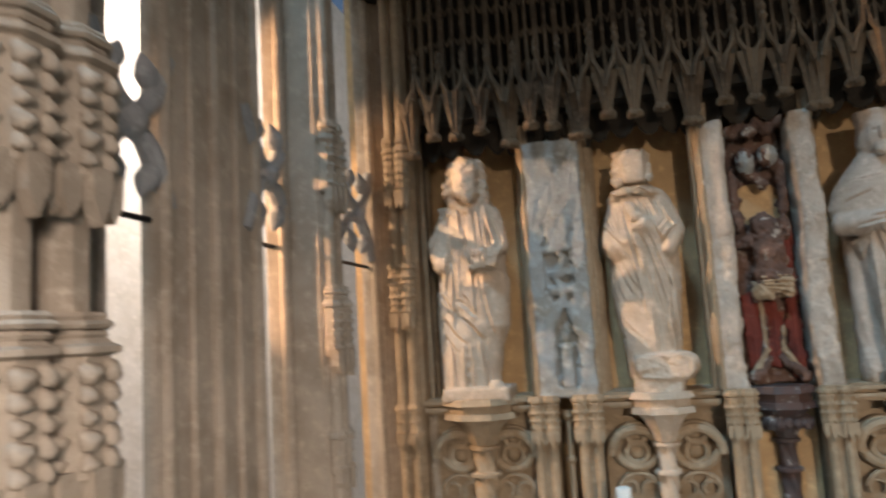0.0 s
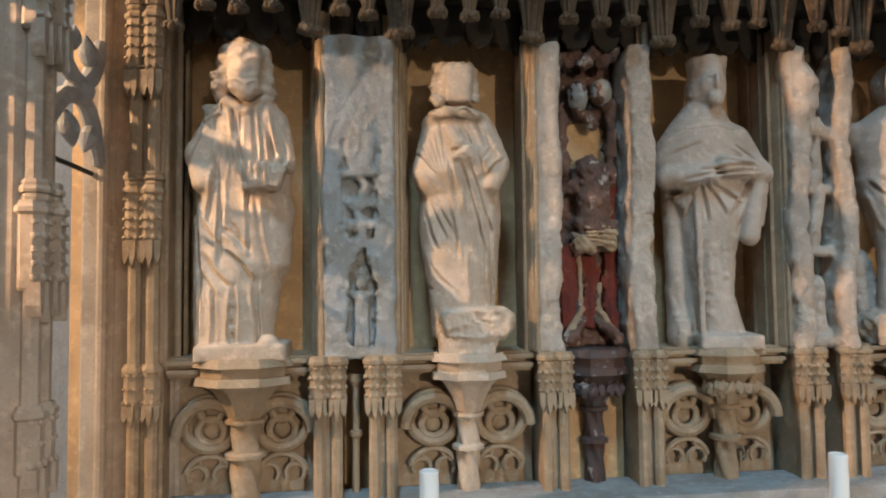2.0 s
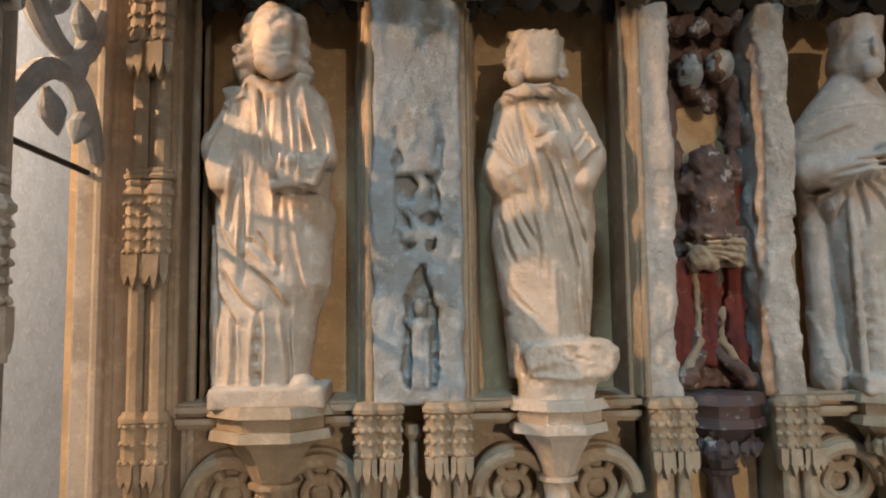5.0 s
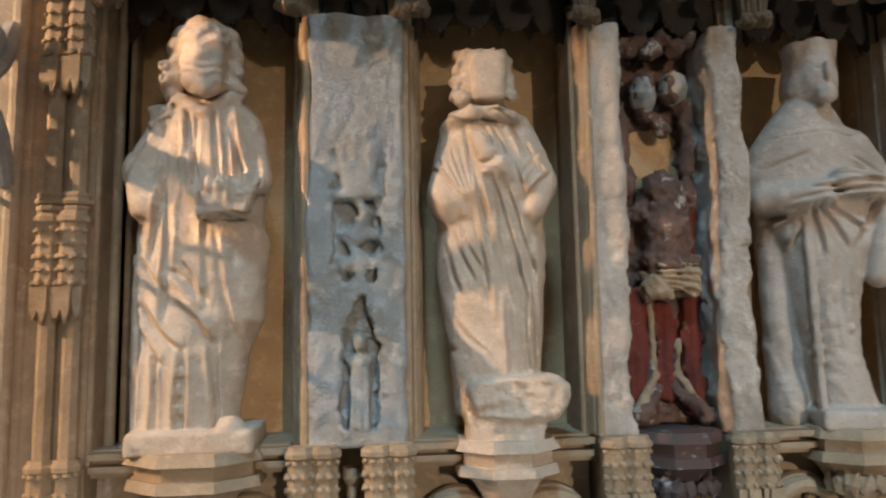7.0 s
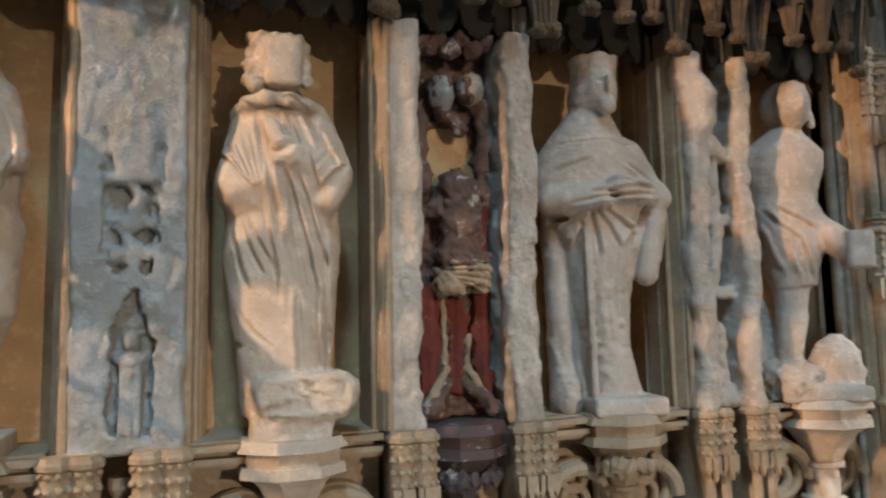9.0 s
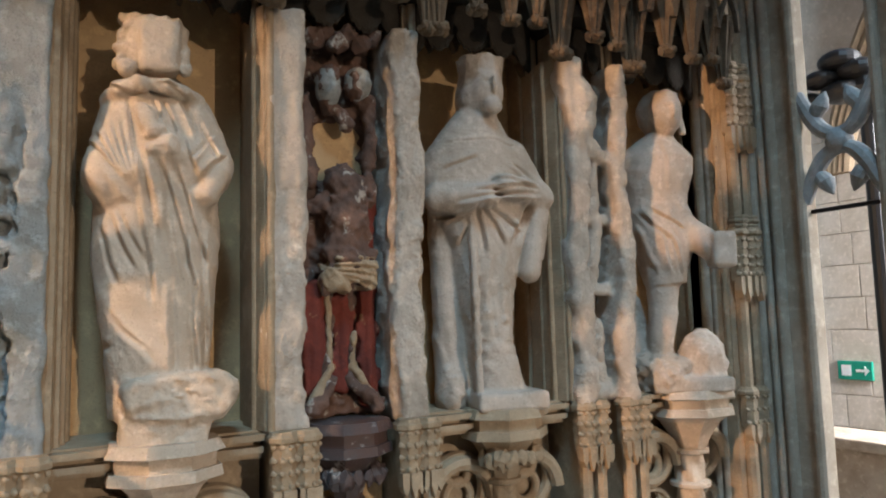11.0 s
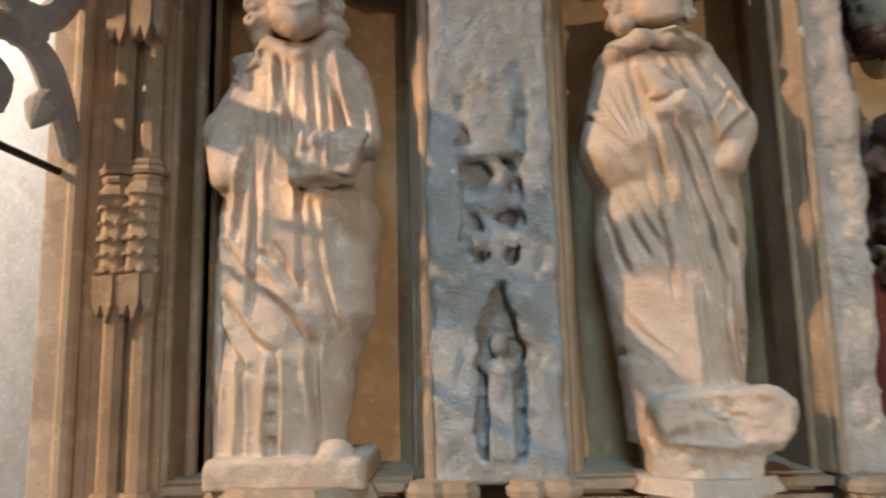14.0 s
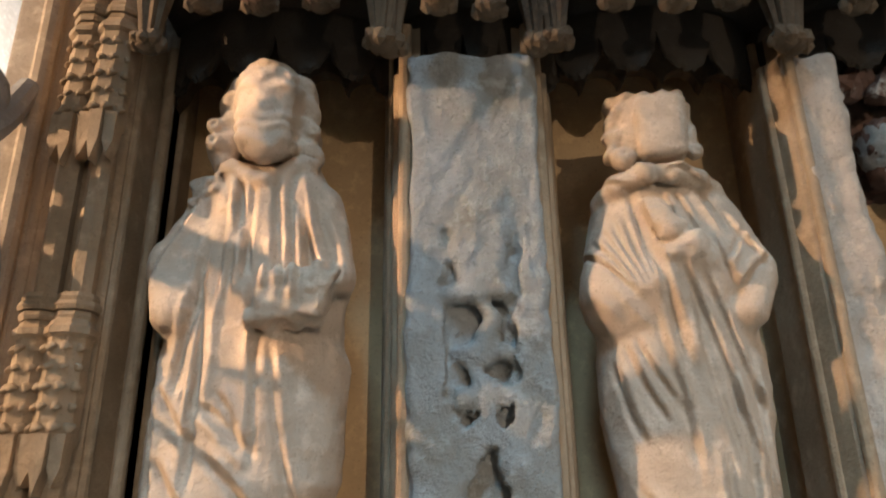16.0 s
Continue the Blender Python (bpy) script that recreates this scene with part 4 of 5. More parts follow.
def crowned(p):
    """A crowned figure in a smooth cape, mantle gathered over the forearms, lower robe broken narrow."""
    x, y, z = p
    d, a = robe(p, [(0.02, 0.02, -0.01, 0.095, 0.085), (0.06, 0.02, -0.01, 0.080, 0.08), (0.18, -0.005, -0.01, 0.070, 0.078), (0.32, -0.010, 0, 0.086, 0.085), (0.46, 0.0, 0, 0.115, 0.09),
                    (0.58, -0.02, 0, 0.148, 0.098), (0.66, -0.045, 0, 0.160, 0.095), (0.74, -0.042, 0, 0.138, 0.088), (0.80, -0.032, 0, 0.105, 0.078), (0.85, -0.022, 0, 0.072, 0.064), (0.89, -0.015, 0, 0.05, 0.05), (0.93, -0.01, 0, 0.045, 0.045)])
    # forearms under the cape
    d = smin(d, limb(p, (-0.155, -0.045, 0.60), (-0.03, -0.112, 0.60), 0.042, 0.032), 0.02)
    d = smin(d, limb(p, (0.165, -0.045, 0.605), (0.03, -0.108, 0.63), 0.034, 0.034), 0.02)
    d = smin(d, limb(p, (0.09, -0.01, 0.74), (0.160, -0.03, 0.61), 0.045, 0.036), 0.03)
    for q in ((-0.06, 0.625, 0.12, 0.640, 0.009, 0.009, 1), (-0.10, 0.575, 0.13, 0.60, 0.010, 0.011, -1), (0.0, 0.655, 0.14, 0.635, 0.008, 0.006, 1), (-0.13, 0.765, 0.0, 0.780, 0.005, 0.003, 1), (0.0, 0.780, 0.08, 0.765, 0.005, 0.003, 1),
              (-0.14, 0.69, -0.05, 0.73, 0.010, 0.005, 1), (0.06, 0.70, 0.13, 0.64, 0.010, 0.007, -1),
              (-0.045, 0.585, -0.020, 0.44, 0.010, 0.010, 1), (-0.035, 0.585, 0.040, 0.47, 0.010, 0.011, 1), (-0.025, 0.585, 0.090, 0.51, 0.010, 0.010, 1), (0.10, 0.585, 0.050, 0.47, 0.010, 0.010, -1), (0.135, 0.58, 0.08, 0.44, 0.009, 0.009, -1),
              (-0.055, 0.58, -0.105, 0.47, 0.010, 0.009, -1), (-0.06, 0.58, -0.135, 0.53, 0.010, 0.008, -1), (0.03, 0.47, 0.03, 0.24, 0.016, 0.005, 1), (-0.02, 0.42, -0.03, 0.20, 0.014, 0.005, -1)):
        d = d - pleat(p, *q)
    d = d - 0.0035 * drape(p, 17, 0.15, 0.25, 341) * band(z, 0.10, 0.58, 0.06) - 0.0012 * drape(p, 26, 1.2, 0.8, 351) * band(z, 0.58, 0.80, 0.04)
    # mantle tail hanging from the far arm
    tail = limb(p, (0.150, -0.05, 0.58), (0.118, -0.045, 0.39), 0.026, 0.036)
    tail = smin(tail, limb(p, (0.172, -0.045, 0.56), (0.160, -0.035, 0.43), 0.014, 0.012), 0.008)
    d = smin(d, tail, 0.012)
    d = smax(d, -limb(p, (0.112, -0.115, 0.57), (0.082, -0.11, 0.37), 0.008, 0.014), 0.006)
    d = smax(d, -limb(p, (0.150, -0.10, 0.55), (0.140, -0.095, 0.38), 0.005, 0.008), 0.005)
    d = smin(d, limb(p, (-0.066, -0.084, 0.57), (-0.056, -0.080, 0.06), 0.012, 0.012), 0.006)
    # mantle edge on the other side, broken off below
    d = smin(d, limb(p, (-0.120, 0.025, 0.58), (-0.105, 0.030, 0.02), 0.046, 0.050) - 0.004 * drape(p, 30, 0.1, 0.2, 345), 0.012)
    d = smin(d, ball(p, (-0.112, 0.0, 0.055), (0.045, 0.05, 0.085)) + rough(p, 0.006, 22, 5), 0.015)
    d = smax(d, -limb(p, (-0.084, -0.090, 0.53), (-0.080, -0.085, 0.06), 0.007, 0.012), 0.005)
    d = smax(d, -limb(p, (0.010, -0.112, 0.75), (0.014, -0.117, 0.67), 0.003, 0.004), 0.004)
    d = smax(d, -ball(p, (-0.135, -0.06, 0.545), (0.035, 0.06, 0.010)), 0.006)
    # head, hair, flat-topped crown
    d = smin(d, ball(p, (0.0, -0.040, 0.925), (0.054, 0.064, 0.078)), 0.010)
    cr = np.maximum(np.sqrt((x + 0.006) ** 2 + (y + 0.025) ** 2) - 0.064 - 0.12 * (z - 0.97), np.abs(z - 0.985) - 0.040)
    d = smin(d, cr + rough(p, 0.003, 30, 8), 0.006)
    d = smin(d, ball(p, (-0.042, -0.01, 0.915), (0.036, 0.06, 0.072)), 0.008)
    d = smin(d, ball(p, (0.008, -0.108, 0.928), (0.009, 0.013, 0.026)), 0.006)
    for s in (-1, 1):
        d = smax(d, -ball(p, (0.008 + s * 0.022, -0.106, 0.940), (0.013, 0.012, 0.008)), 0.005)
    d = smin(d, ball(p, (0.008, -0.098, 0.868), (0.026, 0.02, 0.026)), 0.01)
    d = smin(d, block(p, (0.035, -0.03, 0.022), (0.105, 0.09, 0.026), 0.012), 0.015)
    worn = band(z, 0.10, 0.46, 0.08) * (np.abs(x) < 0.08)
    return d + rough(p, 0.0016, 40, 81) + worn * 0.004 * vnoise(x * 0.4, y, z, 60, 83) + 0.002 * vnoise(x, y, z, 12, 86)


def armless(p):
    """A bare torso without arms, head turned, kilted, one leg broken to a stump, beside a broken block."""
    x, y, z = p
    d, a = robe(p, [(0.60, -0.03, 0, 0.105, 0.08), (0.66, -0.03, 0, 0.110, 0.082), (0.74, -0.03, 0, 0.135, 0.09), (0.79, -0.028, 0, 0.138, 0.085), (0.83, -0.02, 0, 0.095, 0.065), (0.88, -0.005, 0, 0.04, 0.04)])
    d = smin(d, ball(p, (-0.140, 0.0, 0.775), (0.036, 0.05, 0.050)) + rough(p, 0.004, 30, 2), 0.02)
    d = smin(d, ball(p, (0.012, -0.030, 0.945), (0.058, 0.068, 0.085)), 0.015)
    hair = ball(p, (0.0, 0.012, 0.955), (0.074, 0.064, 0.085))
    d = smin(d, hair, 0.008)
    d = smin(d, limb(p, (0.05, -0.02, 1.01), (0.075, -0.02, 0.88), 0.016, 0.012), 0.008)
    d = smin(d, ball(p, (0.020, -0.100, 0.935), (0.010, 0.014, 0.026)), 0.008)
    d = smax(d, -ball(p, (-0.004, -0.100, 0.952), (0.014, 0.012, 0.008)), 0.005)
    d = smax(d, -ball(p, (0.044, -0.096, 0.952), (0.012, 0.012, 0.008)), 0.005)
    d = smax(d, -ball(p, (0.020, -0.096, 0.898), (0.016, 0.010, 0.004)), 0.004)
    d = d - pleat(p, -0.01, 0.84, 0.0, 0.68, 0.012, 0.004)
    # kilt
    k, b = robe(p, [(0.36, -0.010, 0, 0.066, 0.070), (0.42, -0.012, 0, 0.082, 0.085), (0.52, -0.015, 0, 0.112, 0.096), (0.60, -0.025, 0, 0.112, 0.088), (0.625, -0.025, 0, 0.10, 0.08)])
    for q in ((-0.10, 0.60, 0.0, 0.50, 0.010, 0.008, 1), (-0.06, 0.61, 0.04, 0.54, 0.009, 0.008, 1), (-0.12, 0.55, -0.05, 0.40, 0.012, 0.009, 1), (-0.05, 0.52, -0.01, 0.38, 0.012, 0.009, -1), (0.0, 0.50, 0.04, 0.38, 0.010, 0.008, 1)):
        k = k - pleat(p, *q)
    k = k - 0.004 * drape(p, 30, 0.5, 0.3, 361)
    d = smin(d, k, 0.004)
    d = smin(d, limb(p, (0.065, -0.03, 0.54), (0.140, -0.070, 0.465), 0.045, 0.048), 0.015)
    d = smin(d, block(p, (0.155, -0.090, 0.46), (0.040, 0.040, 0.060), 0.016), 0.004)
    # standing leg, and broken rock with a stump
    d = smin(d, limb(p, (-0.02, -0.01, 0.42), (-0.030, -0.02, 0.26), 0.062, 0.046), 0.02)
    d = smin(d, limb(p, (-0.030, -0.02, 0.25), (-0.055, -0.02, 0.08), 0.050, 0.038), 0.01)
    d = smin(d, limb(p, (-0.135, 0.05, 0.30), (-0.10, 0.04, 0.02), 0.045, 0.06) + rough(p, 0.008, 20, 9), 0.02)
    d = smin(d, ball(p, (-0.06, -0.03, 0.05), (0.11, 0.10, 0.07)) + rough(p, 0.014, 20, 95), 0.015)
    st = smin(ball(p, (0.100, -0.015, 0.115), (0.066, 0.07, 0.078)), limb(p, (0.09, -0.015, 0.08), (0.075, -0.01, 0.02), 0.078, 0.085), 0.04)
    d = smin(d, st + rough(p, 0.007, 24, 12), 0.012)
    d = smin(d, block(p, (0.03, -0.03, 0.02), (0.13, 0.10, 0.025), 0.012), 0.015)
    return d + rough(p, 0.0018, 34, 91) + 0.002 * vnoise(x, y, z, 12, 96)


statue("pale limestone statue of a robed long-bearded figure with worn face", carve("statue", bearded, (-0.23, -0.19, 0), (0.22, 0.13, 1.06), 0.0042), (0.0, 3.095, 1.25))
statue("pale limestone statue in wide-sleeved mantle, face hacked away", carve("statue", shepherd, (-0.22, -0.19, 0), (0.22, 0.13, 1.05), 0.0042), (0.735, 3.11, 1.25), STATUE, -8)
statue("grey limestone statue with flat crown and gathered mantle, on a bracket", carve("statue", crowned, (-0.23, -0.19, 0), (0.23, 0.12, 1.05), 0.0042), (1.63, 3.10, 1.25), STATUE_GREY, -14)
statue("grey-brown limestone statue without arms, broken legs, on a bracket", carve("statue", armless, (-0.20, -0.20, 0), (0.22, 0.14, 1.06), 0.0045), (2.36, 3.09, 1.25), STATUE_GREY, -28)


def red_group(p):
    """A hacked hanging figure: two small heads above, a hollow, ragged torso and legs below."""
    x, y, z = p
    d = block(p, (0, 0.06, 0.52), (0.11, 0.03, 0.52), 0.01) + rough(p, 0.006, 18, 13)
    d = smax(d, -block(p, (0.006, 0.0, 0.715), (0.074, 0.062, 0.088), 0.03) - rough(p, 0.008, 16, 41), 0.012)
    d = smin(d, limb(p, (-0.095, 0.0, 0.85), (-0.085, 0.0, 0.62), 0.020, 0.020), 0.015)
    d = smin(d, limb(p, (0.09, 0.0, 0.86), (0.085, 0.0, 0.58), 0.022, 0.018), 0.015)
    d = smin(d, ball(p, (-0.038, -0.02, 0.885), (0.032, 0.045, 0.055)), 0.008)
    d = smin(d, ball(p, (0.045, -0.02, 0.90), (0.034, 0.045, 0.046)), 0.008)
    d = smin(d, limb(p, (-0.03, -0.01, 0.84), (0.02, -0.01, 0.79), 0.025, 0.018), 0.01)
    d = smin(d, limb(p, (0.01, -0.01, 0.62), (0.015, -0.015, 0.42), 0.055, 0.060), 0.02)
    d = smin(d, limb(p, (-0.09, 0.0, 0.55), (0.0, -0.02, 0.60), 0.02, 0.028), 0.015)
    for i in range(6):
        d = smin(d, limb(p, (-0.07 + i * 0.028, -0.03, 0.42 + 0.01 * (i % 2)), (-0.055 + i * 0.024, -0.035, 0.33 + 0.022 * (i % 3)), 0.020, 0.012), 0.010)
    d = smax(d, -ball(p, (-0.085, -0.02, 0.46), (0.028, 0.05, 0.10)), 0.015)
    d = smin(d, limb(p, (-0.025, 0.02, 0.35), (-0.04, 0.01, 0.10), 0.012, 0.010), 0.01)
    d = smin(d, limb(p, (0.03, 0.02, 0.33), (0.035, 0.01, 0.12), 0.012, 0.010), 0.01)
    for s in (-1, 1):
        d = smin(d, limb(p, (s * 0.02, 0.0, 0.10), (s * 0.09, -0.02, 0.025), 0.012, 0.022), 0.015)
    return d + rough(p, 0.010, 27, 17) + 0.004 * vnoise(x, y, z, 75, 18)


statue("hacked relief with flaking dark paint and two small worn heads", carve("statue", red_group, (-0.125, -0.09, 0), (0.125, 0.10, 1.05), 0.005), (1.185, 3.13, 1.255), FLESH)
# pale fragments in front of the relief: two worn little heads, a ragged loincloth, bare ochre stone in the hollow
for k, (dx, z, r, label) in enumerate(((-0.040, 2.140, (0.034, 0.040, 0.056), "small worn grey stone bust, long and featureless"), (0.046, 2.158, (0.037, 0.042, 0.046), "small worn grey stone bust with a round face"))):
    def head_field(p, r=r, k=k):
        d = smin(ball(p, (0, 0, 0), r), ball(p, (0.002, -r[1], -0.004), (0.007, 0.010, 0.016)), 0.008)
        for s in (-1, 1):
            d = smax(d, -ball(p, (s * 0.013, -r[1] * 0.95, 0.010), (0.008, 0.008, 0.005)), 0.004)
        return d + rough(p, 0.0035, 45, 130 + k)
    o = part("small_bust", carve("small_bust", head_field, (-0.05, -0.06, -0.07), (0.05, 0.06, 0.07), 0.0035), SLAB)
    o.location = (1.185 + dx, 3.098, z)
    tagged(o, label, "bust", "small busts of the relief")


def cloth_field(p):
    d = block(p, (0.0, 0.015, -0.004), (0.074, 0.036, 0.046), 0.02)
    d = smax(d, -ball(p, (0.018, -0.02, -0.062), (0.030, 0.06, 0.040)) - rough(p, 0.006, 30, 141), 0.006)
    d = smax(d, -ball(p, (-0.078, -0.02, 0.03), (0.045, 0.06, 0.022)), 0.010)
    for i in range(5):
        d = d - pleat(p, -0.07 + i * 0.012, 0.035 - 0.012 * i, 0.075, 0.040 - 0.024 * i, 0.006, 0.006)
    return d - 0.006 * drape(p, 34, 0.9, 0.5, 371) + rough(p, 0.006, 34, 140)


o = part("broken_drapery", carve("broken_drapery", cloth_field, (-0.11, -0.05, -0.09), (0.11, 0.07, 0.06), 0.0035), CARVED)
o.location = (1.195, 3.085, 1.635)
tagged(o, "ragged ochre stone loincloth of the broken relief", "carved drapery")
bm = bmesh.new()
box(bm, 1.10, 1.275, 3.174, 3.21, 1.87, 2.07, 0.01)
tagged(part("bare_stone", bm, NICHE), "bare ochre stone showing in the hollow of the relief", "bare stone")
red = thing("painted_panel", "dark red painted stone folds behind the broken relief", "painted stone", (1.185, 3.135, 1.255))
for x0, x1, z0, z1, y in ((-0.105, -0.03, 0.05, 0.36, 0.0), (-0.022, 0.045, 0.06, 0.37, 0.004), (0.052, 0.108, 0.02, 0.62, -0.004)):
    def fold_field(p, c=((x0 + x1) / 2, y + 0.03, (z0 + z1) / 2), r=((x1 - x0) / 2, 0.035, (z1 - z0) / 2)):
        return block(p, c, r, 0.010) - 0.006 * np.cos((p[0] - c[0]) / r[0] * 4.5) + rough(p, 0.004, 26, int(100 * (x0 + 1)))
    part("painted_fold", carve("painted_fold", fold_field, (x0 - 0.02, y - 0.03, z0 - 0.02), (x1 + 0.02, y + 0.07, z1 + 0.02), 0.005), RED, red)
for s, z_top in ((-1, 0.33), (1, 0.22)):
    def leg_field(p, s=s, z_top=z_top):
        """A thin broken leg whose foot splays into the lower corner."""
        d = limb(p, (s * 0.038, -0.002, z_top), (s * 0.030, -0.004, 0.13), 0.009, 0.007)
        return smin(d, limb(p, (s * 0.030, -0.004, 0.13), (s * 0.088, -0.02, 0.04), 0.009, 0.016), 0.012) + rough(p, 0.006, 34, 150 + s)
    part("carved_leg", carve("carved_leg", leg_field, (-0.125, -0.055, 0.0), (0.125, 0.03, 0.37), 0.004), CARVED, red, "thin splayed ochre stone leg")


# ---- canopies over the niches ----
def pendant(bm, x, y, z0, z1, r, sides=32):
    """A fluted fan: narrow foot with a small cap, spreading upwards in ribs."""
    lathe(bm, [(r * 0.10, z0 - 0.012), (r * 0.34, z0 - 0.006), (r * 0.38, z0 + 0.004), (r * 0.30, z0 + 0.012)], x, y, 12)
    h = z1 - z0
    lathe(bm, [(r * 0.28, z0 + 0.012), (r * 0.40, z0 + h * 0.25), (r * 0.60, z0 + h * 0.55), (r * 0.88, z0 + h * 0.85), (r, z1)], x, y, sides, 0, 0.28, 8)


def canopy(label, c, half, depth=0.30):
    """A three-sided hood: lobed rim, vault coloured for its shade, hanging fans, and a band of slotted tabernacle work
    above.
    """
    ob = thing("niche_canopy", label, "stone canopy", (c, 3.0, 0), "canopies over the statues")
    front = -0.035 if depth > 0.25 else -0.02
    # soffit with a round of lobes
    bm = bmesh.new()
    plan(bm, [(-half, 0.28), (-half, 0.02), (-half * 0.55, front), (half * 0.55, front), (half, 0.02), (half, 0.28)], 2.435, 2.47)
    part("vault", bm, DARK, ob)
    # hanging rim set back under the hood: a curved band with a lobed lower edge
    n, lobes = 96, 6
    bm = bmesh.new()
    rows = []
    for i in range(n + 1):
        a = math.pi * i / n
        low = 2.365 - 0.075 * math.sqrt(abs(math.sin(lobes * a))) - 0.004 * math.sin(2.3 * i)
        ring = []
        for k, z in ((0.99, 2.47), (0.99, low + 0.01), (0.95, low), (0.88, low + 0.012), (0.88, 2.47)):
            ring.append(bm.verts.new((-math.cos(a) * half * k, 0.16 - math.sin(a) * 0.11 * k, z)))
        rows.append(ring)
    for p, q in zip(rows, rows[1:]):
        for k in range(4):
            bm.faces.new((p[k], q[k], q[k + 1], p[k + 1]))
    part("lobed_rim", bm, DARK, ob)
    # cusped arch against the back, with scalloped lower edge
    pts = [(-half, 2.45), (-half, 2.28)]
    m = 5
    for i in range(m):
        for q in range(9):
            b = math.pi * q / 8
            pts.append((-half * 0.92 + half * 1.84 * (i + 0.5) / m - math.cos(b) * half * 0.165, 2.315 + 0.022 * math.sin(math.pi * (i + 0.5) / m) + 0.035 * math.sin(b)))
    pts += [(half, 2.28), (half, 2.45)]
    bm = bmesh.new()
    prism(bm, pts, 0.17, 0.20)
    part("cusped_arch", bm, CANOPY_DIM, ob)
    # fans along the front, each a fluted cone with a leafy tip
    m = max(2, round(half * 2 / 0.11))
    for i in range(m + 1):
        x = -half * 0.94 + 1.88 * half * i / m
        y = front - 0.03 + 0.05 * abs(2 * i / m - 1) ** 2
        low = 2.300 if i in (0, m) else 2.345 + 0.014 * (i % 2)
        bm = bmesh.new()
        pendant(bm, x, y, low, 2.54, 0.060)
        fan = part("fan", bm, CANOPY_DIM, ob)
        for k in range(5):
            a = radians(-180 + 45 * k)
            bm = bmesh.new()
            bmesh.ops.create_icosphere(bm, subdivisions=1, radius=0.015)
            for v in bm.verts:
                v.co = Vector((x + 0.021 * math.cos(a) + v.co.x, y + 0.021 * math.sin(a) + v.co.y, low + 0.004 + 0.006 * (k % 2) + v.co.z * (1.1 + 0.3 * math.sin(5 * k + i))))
            part("leaf", bm, CANOPY_DIM, fan)
    # ogee gables between the fans, with a finial
    for i in range(m):
        x0, w = -half * 0.94 + 1.88 * half * i / m, 1.88 * half / m
        bm = bmesh.new()
        tube(bm, [(x0, front - 0.055, 2.47), (x0 + w * 0.16, front - 0.062, 2.535), (x0 + w * 0.38, front - 0.066, 2.575), (x0 + w * 0.5, front - 0.068, 2.66), (x0 + w * 0.62, front - 0.066, 2.575), (x0 + w * 0.84, front - 0.062, 2.535), (x0 + w, front - 0.055, 2.47)], 0.011, 6)
        part("gable", bm, CANOPY_DIM, ob)
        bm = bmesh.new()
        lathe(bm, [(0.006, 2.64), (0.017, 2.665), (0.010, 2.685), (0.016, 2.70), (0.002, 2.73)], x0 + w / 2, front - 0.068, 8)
        part("finial", bm, CANOPY_DIM, ob)
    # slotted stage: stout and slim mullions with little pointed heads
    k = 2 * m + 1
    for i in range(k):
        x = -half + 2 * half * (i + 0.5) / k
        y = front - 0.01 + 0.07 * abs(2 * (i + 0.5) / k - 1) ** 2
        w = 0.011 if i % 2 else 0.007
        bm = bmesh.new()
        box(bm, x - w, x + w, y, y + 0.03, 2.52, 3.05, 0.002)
        part("mullion", bm, CANOPY_DIM, ob)
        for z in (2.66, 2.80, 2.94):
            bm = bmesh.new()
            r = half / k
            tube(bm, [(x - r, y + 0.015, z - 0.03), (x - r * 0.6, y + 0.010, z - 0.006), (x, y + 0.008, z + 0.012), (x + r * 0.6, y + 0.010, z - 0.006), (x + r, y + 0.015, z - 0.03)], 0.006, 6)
            part("slot_head", bm, CANOPY_DIM, ob)
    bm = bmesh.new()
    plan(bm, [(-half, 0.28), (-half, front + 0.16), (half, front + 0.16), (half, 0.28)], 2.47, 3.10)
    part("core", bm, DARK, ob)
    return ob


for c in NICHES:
    canopy("canopy darkened as in shade, with hanging fans over a statue niche", c, 0.222)
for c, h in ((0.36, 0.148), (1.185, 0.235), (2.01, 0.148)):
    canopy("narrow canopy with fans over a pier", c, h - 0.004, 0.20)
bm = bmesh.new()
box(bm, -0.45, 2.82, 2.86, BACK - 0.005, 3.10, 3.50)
structure("trim", "stone cresting above the canopies, coloured near-black like their shade", "trim", bm, DARK)
# small leaf bosses over the red relief
for i in range(6):
    bm = bmesh.new()
    bmesh.ops.create_icosphere(bm, subdivisions=2, radius=0.030)
    for v in bm.verts:
        v.co *= 1 + 0.3 * math.sin(150 * v.co.x + i) * math.sin(130 * v.co.z)
    o = part("leaf_boss", bm, FLESH)
    o.location = (1.10 + 0.034 * i, 3.085 + 0.01 * (i % 2), 2.262 + 0.03 * (i % 2))
    tagged(o, "small worn leaf boss above the red relief", "boss", "leaf bosses over the relief")


